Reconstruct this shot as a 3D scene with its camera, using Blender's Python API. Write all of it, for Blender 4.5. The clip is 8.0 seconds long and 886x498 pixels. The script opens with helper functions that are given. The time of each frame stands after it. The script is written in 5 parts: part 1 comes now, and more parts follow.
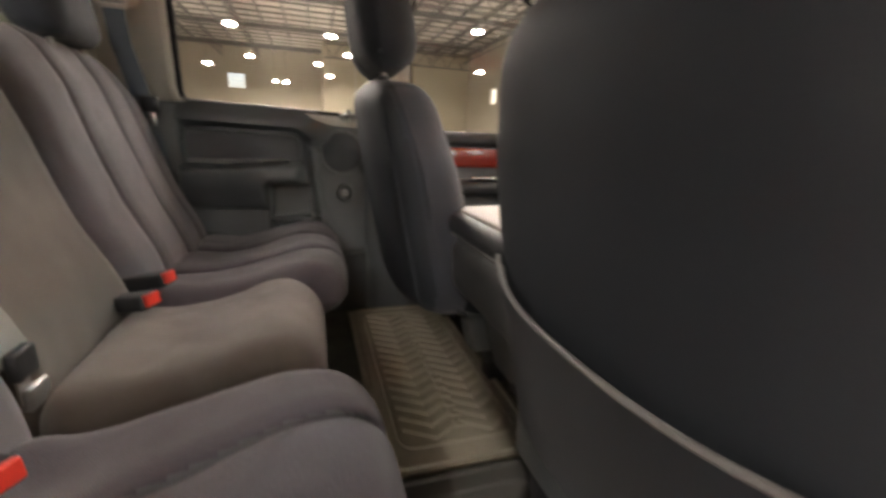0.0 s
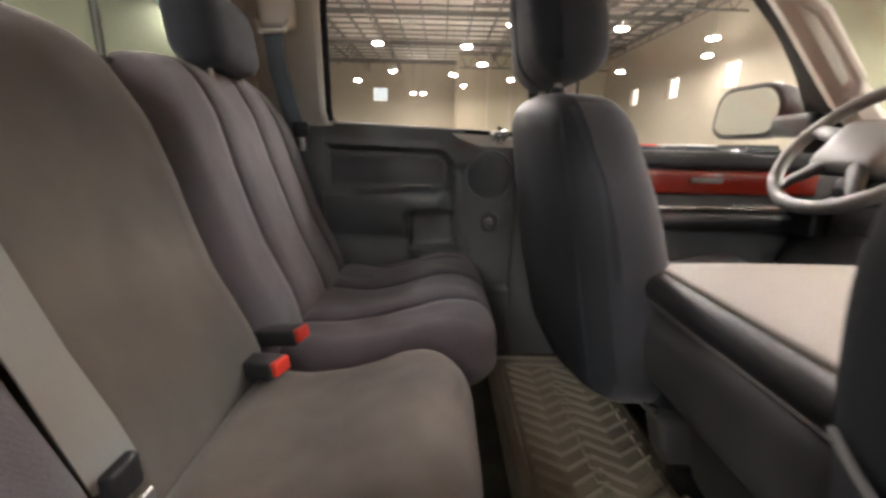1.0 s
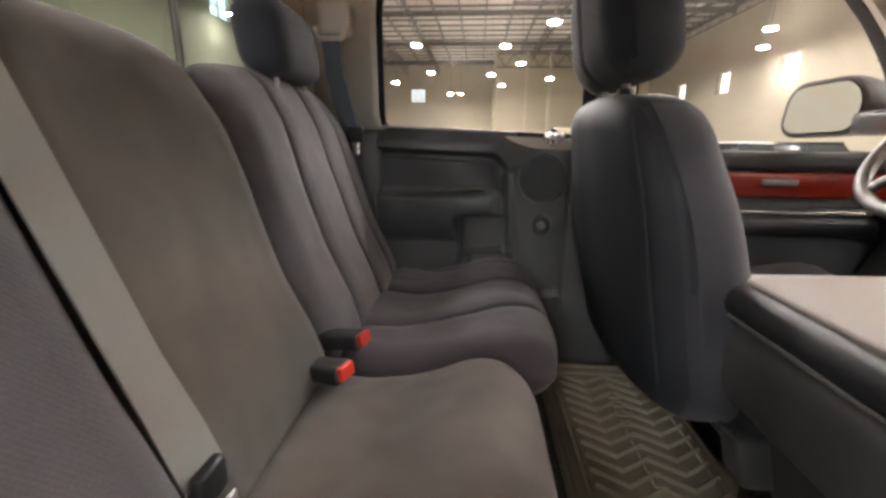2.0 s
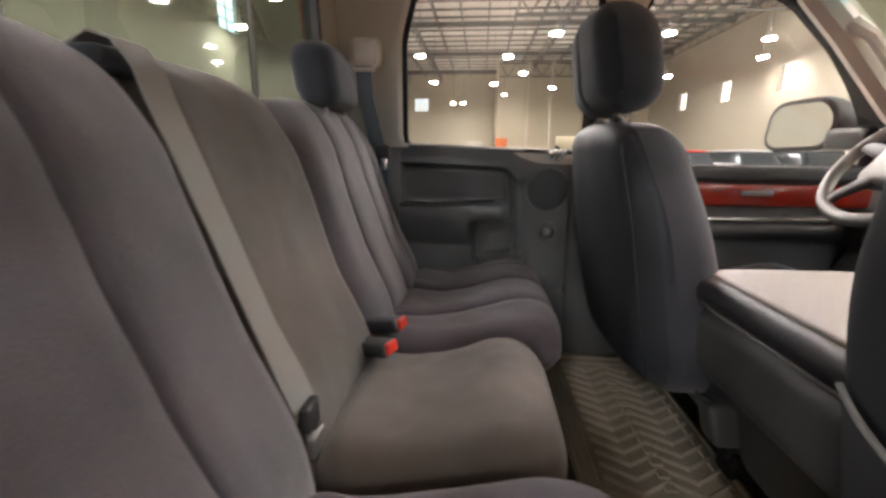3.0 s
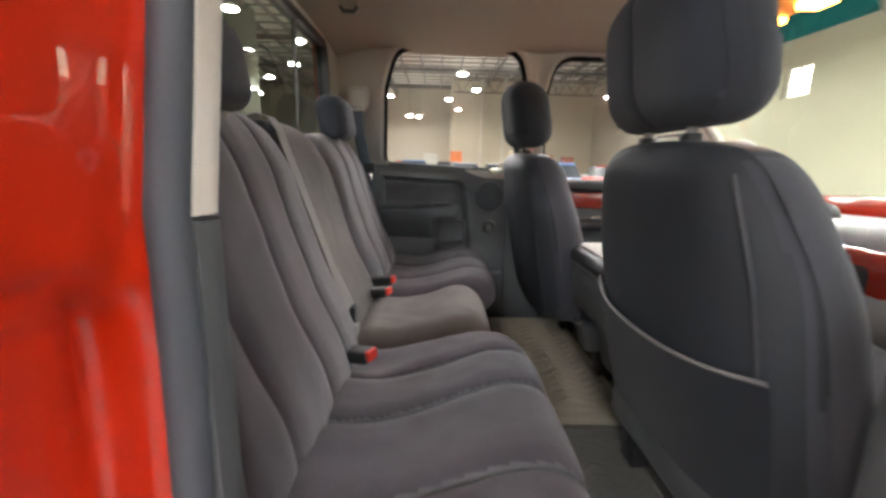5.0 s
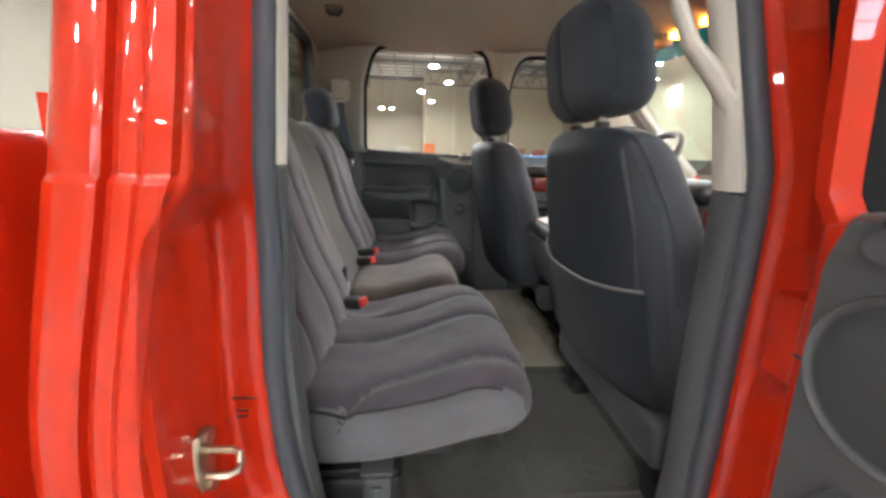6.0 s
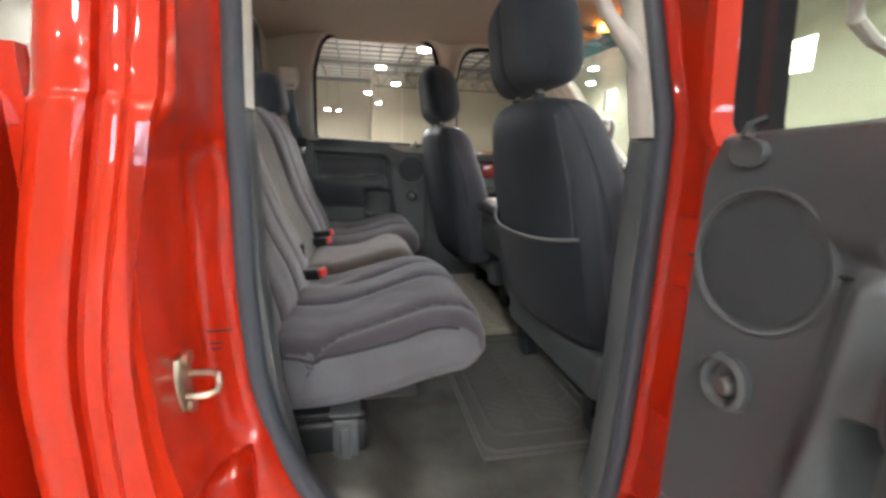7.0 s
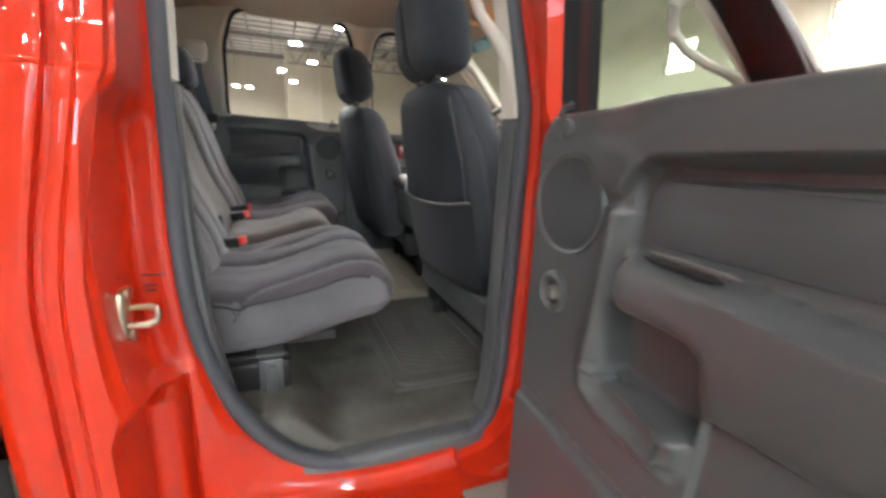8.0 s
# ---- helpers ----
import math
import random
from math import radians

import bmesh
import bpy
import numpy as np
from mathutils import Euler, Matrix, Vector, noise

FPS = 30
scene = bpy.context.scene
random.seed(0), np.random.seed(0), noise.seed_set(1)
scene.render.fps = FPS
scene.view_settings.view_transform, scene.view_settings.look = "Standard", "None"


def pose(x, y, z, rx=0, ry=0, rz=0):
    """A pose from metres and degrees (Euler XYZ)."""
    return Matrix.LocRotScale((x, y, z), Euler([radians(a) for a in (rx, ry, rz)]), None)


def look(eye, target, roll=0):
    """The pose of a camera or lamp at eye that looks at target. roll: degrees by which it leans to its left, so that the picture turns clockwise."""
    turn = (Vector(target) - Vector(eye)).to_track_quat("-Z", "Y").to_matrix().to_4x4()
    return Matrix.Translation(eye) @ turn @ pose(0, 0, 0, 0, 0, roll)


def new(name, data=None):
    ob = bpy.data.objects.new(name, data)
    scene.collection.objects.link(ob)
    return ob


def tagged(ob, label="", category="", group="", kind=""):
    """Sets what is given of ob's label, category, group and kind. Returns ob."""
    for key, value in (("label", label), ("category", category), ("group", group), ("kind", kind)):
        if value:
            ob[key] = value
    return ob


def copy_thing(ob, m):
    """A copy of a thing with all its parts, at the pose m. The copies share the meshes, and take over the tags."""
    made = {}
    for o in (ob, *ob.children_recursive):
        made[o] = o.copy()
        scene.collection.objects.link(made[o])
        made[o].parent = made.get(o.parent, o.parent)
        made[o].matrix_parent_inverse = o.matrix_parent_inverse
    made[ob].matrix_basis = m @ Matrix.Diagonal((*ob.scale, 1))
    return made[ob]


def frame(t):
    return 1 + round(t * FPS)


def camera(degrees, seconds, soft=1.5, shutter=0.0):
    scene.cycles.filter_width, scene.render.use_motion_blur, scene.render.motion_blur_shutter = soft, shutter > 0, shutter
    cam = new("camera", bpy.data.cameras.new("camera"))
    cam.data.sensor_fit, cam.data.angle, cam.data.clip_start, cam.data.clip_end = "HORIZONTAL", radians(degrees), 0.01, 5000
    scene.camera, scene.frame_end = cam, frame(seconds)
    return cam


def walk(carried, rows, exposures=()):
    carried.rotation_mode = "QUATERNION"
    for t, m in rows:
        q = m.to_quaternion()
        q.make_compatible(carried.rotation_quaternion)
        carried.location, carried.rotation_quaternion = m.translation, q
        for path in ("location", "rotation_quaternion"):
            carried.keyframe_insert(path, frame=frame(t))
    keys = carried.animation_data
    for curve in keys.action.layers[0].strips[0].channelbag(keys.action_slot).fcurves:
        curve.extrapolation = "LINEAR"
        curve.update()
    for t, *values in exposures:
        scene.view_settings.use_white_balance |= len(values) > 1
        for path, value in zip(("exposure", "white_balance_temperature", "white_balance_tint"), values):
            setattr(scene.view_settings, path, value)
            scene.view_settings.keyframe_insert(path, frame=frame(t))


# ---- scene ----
cam = camera(93.6, 8.0, soft=3.1, shutter=0.5)
PATH = [
    (0, (0.264, -0.681, 1.245), (0.85, 1.165, 0.742), 2.3),
    (0.5, (0.26, -0.539, 1.26), (0.468, 1.392, 0.783), 1.4),
    (1, (0.223, -0.451, 1.284), (0.238, 1.487, 0.79), 1.3),
    (1.5, (0.191, -0.419, 1.284), (0.067, 1.514, 0.785), 1.0),
    (3, (0.149, -0.591, 1.313), (-0.02, 1.349, 0.854), 0.5),
    (3.5, (0.109, -0.703, 1.317), (-0.014, 1.247, 0.891), 0.8),
    (4, (0.1, -0.821, 1.335), (0.012, 1.136, 0.936), 1.0),
    (5.3, (0.134, -1.152, 1.333), (0.209, 0.804, 0.926), 1.7),
    (5.5, (0.121, -1.205, 1.324), (0.216, 0.749, 0.91), 1.9),
    (6, (0.118, -1.278, 1.31), (0.282, 0.668, 0.878), 1.6),
    (6.5, (0.118, -1.3, 1.283), (0.384, 0.634, 0.847), 1.3),
    (7, (0.103, -1.353, 1.24), (0.492, 0.564, 0.825), 1.1),
    (7.5, (0.105, -1.408, 1.226), (0.661, 0.466, 0.806), 1.6),
    (8, (0.098, -1.504, 1.22), (0.829, 0.296, 0.746), 2.2),
]
walk(cam, [(t, look(eye, target, roll)) for t, eye, target, roll in PATH],
     exposures=[(0.0, 1.52, 7200, 14), (0.7, 1.52, 6950, 14), (1.4, 1.5, 6750, 14), (2.0, 1.52, 6700, 14), (3.5, 1.6, 6700, 15), (4.1, 1.7, 6750, 15), (5.4, 1.63, 6200, 10), (8.0, 1.62, 6150, 8)])

# ---- world and large lights ----
world = bpy.data.worlds.new("world")
scene.world = world
world.use_nodes = True
wn, wl = world.node_tree.nodes, world.node_tree.links
sky = wn.new("ShaderNodeTexSky")
sky.sky_type = "NISHITA"
sky.sun_disc = False
sky.sun_elevation, sky.sun_rotation = radians(28), radians(60)
sky.air_density, sky.dust_density = 0.8, 5.0
wl.new(sky.outputs[0], wn["Background"].inputs["Color"])
wn["Background"].inputs["Strength"].default_value = 0.15

LAMP_GLOW_STRENGTH = 150.0

# ---- materials ----


def material(name, color, rough=0.6, metal=0.0, vary=0.12, scale=30.0, bump=0.15, fine=400.0, coat=0.0, spec=0.5, sheen=0.0, stain=0.0, weave=False, flake=0.0):
    """A surface with grain and blotches at two scales, in metres of the object's own space."""
    mat = bpy.data.materials.new(name)
    mat.use_nodes = True
    nodes, links = mat.node_tree.nodes, mat.node_tree.links
    bsdf = nodes["Principled BSDF"]
    bsdf.inputs["Roughness"].default_value = rough
    bsdf.inputs["Metallic"].default_value = metal
    bsdf.inputs["Specular IOR Level"].default_value = spec
    bsdf.inputs["Coat Weight"].default_value = coat
    bsdf.inputs["Coat Roughness"].default_value = 0.02
    bsdf.inputs["Sheen Weight"].default_value = sheen
    bsdf.inputs["Sheen Roughness"].default_value = 0.6
    at = nodes.new("ShaderNodeTexCoord")
    blotch = nodes.new("ShaderNodeTexNoise")
    blotch.inputs["Scale"].default_value = scale * 0.15
    blotch.inputs["Detail"].default_value = 5
    links.new(at.outputs["Object"], blotch.inputs["Vector"])
    grain = nodes.new("ShaderNodeTexNoise")
    grain.inputs["Scale"].default_value = fine
    grain.inputs["Detail"].default_value = 3
    if weave:
        stretch = nodes.new("ShaderNodeMapping")
        stretch.inputs["Scale"].default_value = (1.0, 0.18, 1.0)
        links.new(at.outputs["Object"], stretch.inputs["Vector"])
        links.new(stretch.outputs[0], grain.inputs["Vector"])
    else:
        links.new(at.outputs["Object"], grain.inputs["Vector"])
    both = nodes.new("ShaderNodeMath")
    both.operation = "MULTIPLY_ADD"
    both.inputs[1].default_value = 0.45
    links.new(grain.outputs["Fac"], both.inputs[0])
    links.new(blotch.outputs["Fac"], both.inputs[2])
    ramp = nodes.new("ShaderNodeValToRGB")
    ramp.color_ramp.elements[0].position, ramp.color_ramp.elements[1].position = (0.52, 0.94) if sheen > 0.1 else (0.35, 1.0)
    ramp.color_ramp.elements[0].color = [c * (1 - vary - stain) for c in color] + [1]
    ramp.color_ramp.elements[1].color = [min(1, c * (1 + vary)) for c in color] + [1]
    links.new(both.outputs[0], ramp.inputs["Fac"])
    links.new(ramp.outputs["Color"], bsdf.inputs["Base Color"])
    if weave:
        ribs = nodes.new("ShaderNodeTexWave")
        ribs.bands_direction = "DIAGONAL"
        ribs.inputs["Scale"].default_value = 150.0
        ribs.inputs["Distortion"].default_value = 2.5
        ribs.inputs["Detail"].default_value = 2.0
        ribs.inputs["Detail Scale"].default_value = 3.0
        links.new(at.outputs["Object"], ribs.inputs["Vector"])
        cord = nodes.new("ShaderNodeBump")
        cord.inputs["Strength"].default_value = 0.2
        cord.inputs["Distance"].default_value = 0.0012
        links.new(ribs.outputs["Fac"], cord.inputs["Height"])
    if bump:
        relief = nodes.new("ShaderNodeBump")
        if weave:
            links.new(cord.outputs[0], relief.inputs["Normal"])
        relief.inputs["Strength"].default_value = bump
        relief.inputs["Distance"].default_value = 0.002
        links.new(grain.outputs["Fac"], relief.inputs["Height"])
        links.new(relief.outputs[0], bsdf.inputs["Normal"])
    spread = nodes.new("ShaderNodeMapRange")
    spread.inputs["To Min"].default_value, spread.inputs["To Max"].default_value = max(0.02, rough * 0.8), min(1, rough * 1.2)
    links.new(blotch.outputs["Fac"], spread.inputs["Value"])
    links.new(spread.outputs[0], bsdf.inputs["Roughness"])
    return mat


def glass(name, color=(0.95, 0.98, 0.96), thin=True):
    """A thin pane: mostly clear, with a mirror-like gloss at grazing angles."""
    mat = bpy.data.materials.new(name)
    mat.use_nodes = True
    nodes, links = mat.node_tree.nodes, mat.node_tree.links
    nodes.remove(nodes["Principled BSDF"])
    clear = nodes.new("ShaderNodeBsdfTransparent")
    clear.inputs["Color"].default_value = (*color, 1)
    gloss = nodes.new("ShaderNodeBsdfGlossy")
    gloss.inputs["Roughness"].default_value = 0.02
    facing = nodes.new("ShaderNodeLayerWeight")
    facing.inputs["Blend"].default_value = 0.5
    power = nodes.new("ShaderNodeMath")
    power.operation = "POWER"
    power.inputs[1].default_value = 4.0
    links.new(facing.outputs["Facing"], power.inputs[0])
    rim = nodes.new("ShaderNodeMath")
    rim.operation = "MULTIPLY_ADD"
    rim.inputs[1].default_value, rim.inputs[2].default_value = 0.7, 0.05
    links.new(power.outputs[0], rim.inputs[0])
    mix = nodes.new("ShaderNodeMixShader")
    links.new(rim.outputs[0], mix.inputs[0])
    links.new(clear.outputs[0], mix.inputs[1])
    links.new(gloss.outputs[0], mix.inputs[2])
    links.new(mix.outputs[0], nodes["Material Output"].inputs["Surface"])
    return mat


def glowing(name, color, strength):
    mat = bpy.data.materials.new(name)
    mat.use_nodes = True
    bsdf = mat.node_tree.nodes["Principled BSDF"]
    bsdf.inputs["Base Color"].default_value = (*color, 1)
    bsdf.inputs["Emission Color"].default_value = (*color, 1)
    bsdf.inputs["Emission Strength"].default_value = strength
    return mat


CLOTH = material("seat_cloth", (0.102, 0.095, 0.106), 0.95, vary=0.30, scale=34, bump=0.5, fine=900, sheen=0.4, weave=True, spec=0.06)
CLOTH_PLAIN = material("worn_cloth", (0.082, 0.070, 0.058), 0.95, vary=0.45, scale=34, bump=0.45, fine=900, sheen=0.25, spec=0.15)
CLOTH_DARK = material("dark_cloth", (0.030, 0.037, 0.047), 0.85, vary=0.25, scale=26, bump=0.4, fine=1000, sheen=0.16, spec=0.2)
BOLSTER = material("seat_bolster_cloth", (0.122, 0.125, 0.135), 0.85, vary=0.2, scale=40, bump=0.35, fine=900, sheen=0.2, spec=0.2)
# Seat cloth again, darker: the cushions' shade is put into the colour.
CLOTH_SHADED = material("shaded_seat_cloth", (0.072, 0.065, 0.077), 0.95, vary=0.4, scale=34, bump=0.5, fine=900, sheen=0.25, weave=True, spec=0.06)
CONSOLE_VINYL = material("console_vinyl", (0.085, 0.09, 0.09), 0.45, vary=0.15, scale=30, bump=0.3, fine=700, spec=0.45)
SEAT_BACK = material("seat_back_vinyl", (0.027, 0.032, 0.038), 0.55, vary=0.25, scale=26, bump=0.3, fine=800, spec=0.35)
CLOTH_SIDE = material("seat_side_cloth", (0.048, 0.052, 0.062), 0.9, vary=0.25, scale=26, bump=0.4, fine=1000, sheen=0.2, spec=0.15)
VINYL = material("vinyl", (0.040, 0.043, 0.046), 0.5, vary=0.15, scale=30, bump=0.3, fine=700, spec=0.4)
EDGE_HIGHLIGHT = material("edge_highlight_piping", (0.05, 0.055, 0.062), 0.5, vary=0.15, bump=0.2)
SEAM = material("seam_thread", (0.035, 0.035, 0.038), 0.9, vary=0.2, bump=0.2)
PIPING = material("pocket_piping", (0.17, 0.17, 0.165), 0.6, vary=0.15, bump=0.2)
PLASTIC = material("slate_plastic", (0.086, 0.094, 0.097), 0.36, vary=0.16, scale=20, bump=0.22, fine=650, spec=0.62)
PLASTIC_DARK = material("black_plastic", (0.018, 0.019, 0.021), 0.45, vary=0.2, scale=25, bump=0.2, fine=500)
TRIM_LIGHT = material("pale_trim", (0.60, 0.58, 0.515), 0.55, vary=0.06, scale=12, bump=0.2, fine=500)
HEADLINER = material("headliner_felt", (0.42, 0.375, 0.295), 0.95, vary=0.08, scale=10, bump=0.4, fine=900, spec=0.1)
LID = material("console_lid_vinyl", (0.27, 0.25, 0.22), 0.55, vary=0.1, scale=14, bump=0.25, fine=600)
CARPET = material("cab_carpet", (0.128, 0.129, 0.114), 1.0, vary=0.55, scale=60, bump=0.9, fine=700, spec=0.1)
# One rubber in two tones: far mat's light, near mat's shade in the colour.
MAT_LIT = material("lit_mat_rubber", (0.44, 0.405, 0.32), 0.6, vary=0.25, scale=16, bump=0.4, fine=420, stain=0.1)
MAT_SHADED = material("worn_shaded_mat_rubber", (0.115, 0.115, 0.105), 0.7, vary=0.3, scale=16, bump=0.5, fine=420, stain=0.1)
FRAME_BLACK = material("black_frame_rubber", (0.014, 0.014, 0.015), 0.9, vary=0.2, scale=20, bump=0.1, fine=300, spec=0.08)
RUBBER = material("seal_rubber", (0.066, 0.076, 0.090), 0.55, vary=0.12, scale=20, bump=0.15, fine=300)
RED = material("red_paint", (0.54, 0.024, 0.004), 0.4, vary=0.012, scale=3, bump=0.0, fine=120, coat=1.0, spec=0.1)
WEBBING = material("belt_webbing", (0.265, 0.26, 0.245), 0.75, vary=0.12, scale=20, bump=0.4, fine=900)
WEBBING_BLUE = material("slate_webbing", (0.10, 0.125, 0.145), 0.75, vary=0.12, scale=20, bump=0.4, fine=900)
CHROME = material("chrome", (0.75, 0.75, 0.74), 0.18, 1.0, vary=0.05, bump=0.03)
STEEL = material("zinc_steel", (0.48, 0.43, 0.32), 0.35, 1.0, vary=0.2, scale=60, bump=0.1)
RED_BUTTON = material("red_button", (0.75, 0.05, 0.03), 0.4, vary=0.05, bump=0.05)
WOOD = material("red_wood_trim", (0.20, 0.016, 0.008), 0.2, vary=0.35, scale=40, bump=0.02, coat=0.8)
GLASS = glass("clear_glass", (0.92, 0.95, 0.93))
GLASS_GREEN = glass("green_glass", (0.74, 0.86, 0.76))
GLASS_BLUE = glass("blue_tint_glass", (0.03, 0.30, 0.36))
MIRROR = material("mirror_silver", (0.85, 0.86, 0.86), 0.03, 1.0, vary=0.02, bump=0)
WALL_PAINT = material("hall_wall_paint", (0.49, 0.435, 0.325), 0.8, vary=0.06, scale=1.2, bump=0.1, fine=20)
WALL_TAN = material("hall_wall_tan", (0.45, 0.40, 0.315), 0.8, vary=0.07, scale=1.2, bump=0.1, fine=20)
# Back wall's colour darkened to offset the lamps that light it too strongly.
WALL_DIMMED = material("hall_wall_dimmed", (0.19, 0.18, 0.145), 0.8, vary=0.07, scale=1.2, bump=0.1, fine=20)
ROOF_DECK = material("roof_deck", (0.55, 0.50, 0.44), 0.7, vary=0.06, scale=2, bump=0.1, fine=10)
COLUMN_PAINT = material("column_paint", (0.52, 0.48, 0.40), 0.6, vary=0.08, scale=4, bump=0.05, fine=40)
ROOF_STEEL = material("roof_steel", (0.15, 0.14, 0.13), 0.6, vary=0.1, scale=5, bump=0)
CONCRETE = material("concrete_floor", (0.30, 0.285, 0.26), 0.35, vary=0.15, scale=2.5, bump=0.1, fine=30, stain=0.05)
DECK_GLOW = glowing("added_deck_glow", (1.0, 0.94, 0.88), 45.0)
LAMP_GLOW = glowing("lamp_glow", (1.0, 0.955, 0.915), LAMP_GLOW_STRENGTH)
# Glowing sheets in place of sky; the stronger one feeds the paint's reflections.
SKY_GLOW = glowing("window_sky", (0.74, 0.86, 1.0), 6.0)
SKY_SOFT = glowing("dim_window_sky", (0.58, 0.84, 1.0), 1.5)
AMBER_GLOW = glowing("amber_glow", (1.0, 0.30, 0.03), 14.0)

# ---- mesh helpers ----


def thing(name, label, category, group="", kind="", at=(0, 0, 0)):
    ob = new(name)
    ob.location = at
    ob.empty_display_size = 0.05
    return tagged(ob, label, category, group, kind)


def part(name, bm, mat, parent=None, label="", smooth=True):
    """Links a bmesh as one mesh object under a thing or a part."""
    me = bpy.data.meshes.new(name)
    bmesh.ops.recalc_face_normals(bm, faces=bm.faces)
    bm.to_mesh(me)
    bm.free()
    me.materials.append(mat)
    if smooth:
        me.shade_smooth()
        me.set_sharp_from_angle(angle=radians(40))
    ob = new(name, me)
    if parent:
        ob.parent = parent
        bpy.context.view_layer.update()
        ob.matrix_parent_inverse = parent.matrix_world.inverted()
    if label:
        ob["label"] = label
    return ob


def shifted(bm, m):
    bm.transform(m)
    return bm


def joined(*many):
    """One bmesh out of several."""
    out = many[0]
    for other in many[1:]:
        me = bpy.data.meshes.new("joint")
        other.to_mesh(me)
        other.free()
        out.from_mesh(me)
        bpy.data.meshes.remove(me)
    return out


def rbox(x0, x1, y0, y1, z0, z1, r=0.01, n=(2, 2, 2), deform=None, corner=3):
    """A box with rounded edges; n: steps along each side; deform moves every point."""
    lo, hi = (x0, y0, z0), (x1, y1, z1)
    r = min(r, *(0.499 * (h - l) for l, h in zip(lo, hi)))

    def steps(l, h, k):
        inner = [l + r + (h - l - 2 * r) * i / k for i in range(k + 1)]
        edge = [r * (1 - math.cos(math.pi / 2 * i / corner)) for i in range(corner)]
        return [l + e for e in edge] + inner + [h - e for e in reversed(edge)]

    axes = [steps(lo[a], hi[a], n[a]) for a in range(3)]
    size = [len(a) for a in axes]
    bm, made = bmesh.new(), {}

    def vert(i, j, k):
        if (i, j, k) not in made:
            p = Vector((axes[0][i], axes[1][j], axes[2][k]))
            core = Vector([min(max(p[a], lo[a] + r), hi[a] - r) for a in range(3)])
            off = p - core
            if off.length > 1e-9:
                # Points of the box's faces are drawn in onto the rounding.
                big = max(abs(v) for v in off)
                p = core + off.normalized() * (r if big > r - 1e-6 else big)
            if deform:
                p = Vector(deform(p))
            made[i, j, k] = bm.verts.new(p)
        return made[i, j, k]

    for a in range(3):
        b, c = (a + 1) % 3, (a + 2) % 3
        for side in (0, size[a] - 1):
            for i in range(size[b] - 1):
                for j in range(size[c] - 1):
                    quad = []
                    for di, dj in ((0, 0), (1, 0), (1, 1), (0, 1)):
                        at = [0, 0, 0]
                        at[a], at[b], at[c] = side, i + di, j + dj
                        quad.append(vert(*at))
                    bm.faces.new(quad)
    return bm


def tube(points, radius, segs=8, closed=False, flat=1.0, up=(0, 0, 1)):
    """A rod along points; flat squeezes it across the up direction; radius may be a list."""
    pts = [Vector(p) for p in points]
    radii = radius if isinstance(radius, (list, tuple)) else [radius] * len(pts)
    bm, rings = bmesh.new(), []
    for i, p in enumerate(pts):
        before = pts[i - 1] if i or closed else p
        after = pts[(i + 1) % len(pts)] if i + 1 < len(pts) or closed else p
        way = (after - before).normalized()
        side = way.cross(Vector(up))
        side = side.normalized() if side.length > 1e-4 else way.orthogonal().normalized()
        top = side.cross(way).normalized()
        rings.append([bm.verts.new(p + radii[i] * (math.cos(a) * side + flat * math.sin(a) * top)) for a in [2 * math.pi * k / segs for k in range(segs)]])
    for i in range(len(rings) if closed else len(rings) - 1):
        one, two = rings[i], rings[(i + 1) % len(rings)]
        for k in range(segs):
            bm.faces.new((one[k], one[(k + 1) % segs], two[(k + 1) % segs], two[k]))
    if not closed:
        bm.faces.new(rings[0][::-1]), bm.faces.new(rings[-1])
    return bm


def ribbon(points, width, across, thick=0.0025):
    """A flat strap along points; across: the direction of its width, one for all points or one each."""
    pts = [Vector(p) for p in points]
    sides = [Vector(a).normalized() for a in across] if isinstance(across[0], (tuple, list, Vector)) else [Vector(across).normalized()] * len(pts)
    bm, rows = bmesh.new(), []
    for i, p in enumerate(pts):
        way = (pts[min(i + 1, len(pts) - 1)] - pts[max(i - 1, 0)]).normalized()
        face = sides[i].cross(way).normalized() * thick / 2
        half = sides[i] * width / 2
        rows.append([bm.verts.new(q) for q in (p - half - face, p + half - face, p + half + face, p - half + face)])
    for a, b in zip(rows, rows[1:]):
        for k in range(4):
            bm.faces.new((a[k], a[(k + 1) % 4], b[(k + 1) % 4], b[k]))
    bm.faces.new(rows[0][::-1]), bm.faces.new(rows[-1])
    return bm


def bridge(loops, closed=True, caps=False):
    """Faces between loops of points that have as many points each."""
    bm = bmesh.new()
    rings = [[bm.verts.new(p) for p in loop] for loop in loops]
    n = len(rings[0])
    for one, two in zip(rings, rings[1:]):
        for k in range(n if closed else n - 1):
            bm.faces.new((one[k], one[(k + 1) % n], two[(k + 1) % n], two[k]))
    if caps:
        bm.faces.new(rings[0][::-1]), bm.faces.new(rings[-1])
    return bm


def rounded(corners, radii, steps=6):
    """A closed outline in two dimensions with rounded corners."""
    out, n = [], len(corners)
    for i, c in enumerate(corners):
        c = Vector(c)
        a, b = Vector(corners[i - 1]), Vector(corners[(i + 1) % n])
        r = radii[i] if isinstance(radii, (list, tuple)) else radii
        u, v = (a - c).normalized(), (b - c).normalized()
        half = math.acos(max(-1, min(1, u.dot(v)))) / 2
        d = min(r / math.tan(half), (a - c).length * 0.49, (b - c).length * 0.49)
        p, q = c + u * d, c + v * d
        for k in range(steps + 1):
            t = k / steps
            out.append((p * (1 - t) + c * t) * (1 - t) + (c * (1 - t) + q * t) * t)
    return out


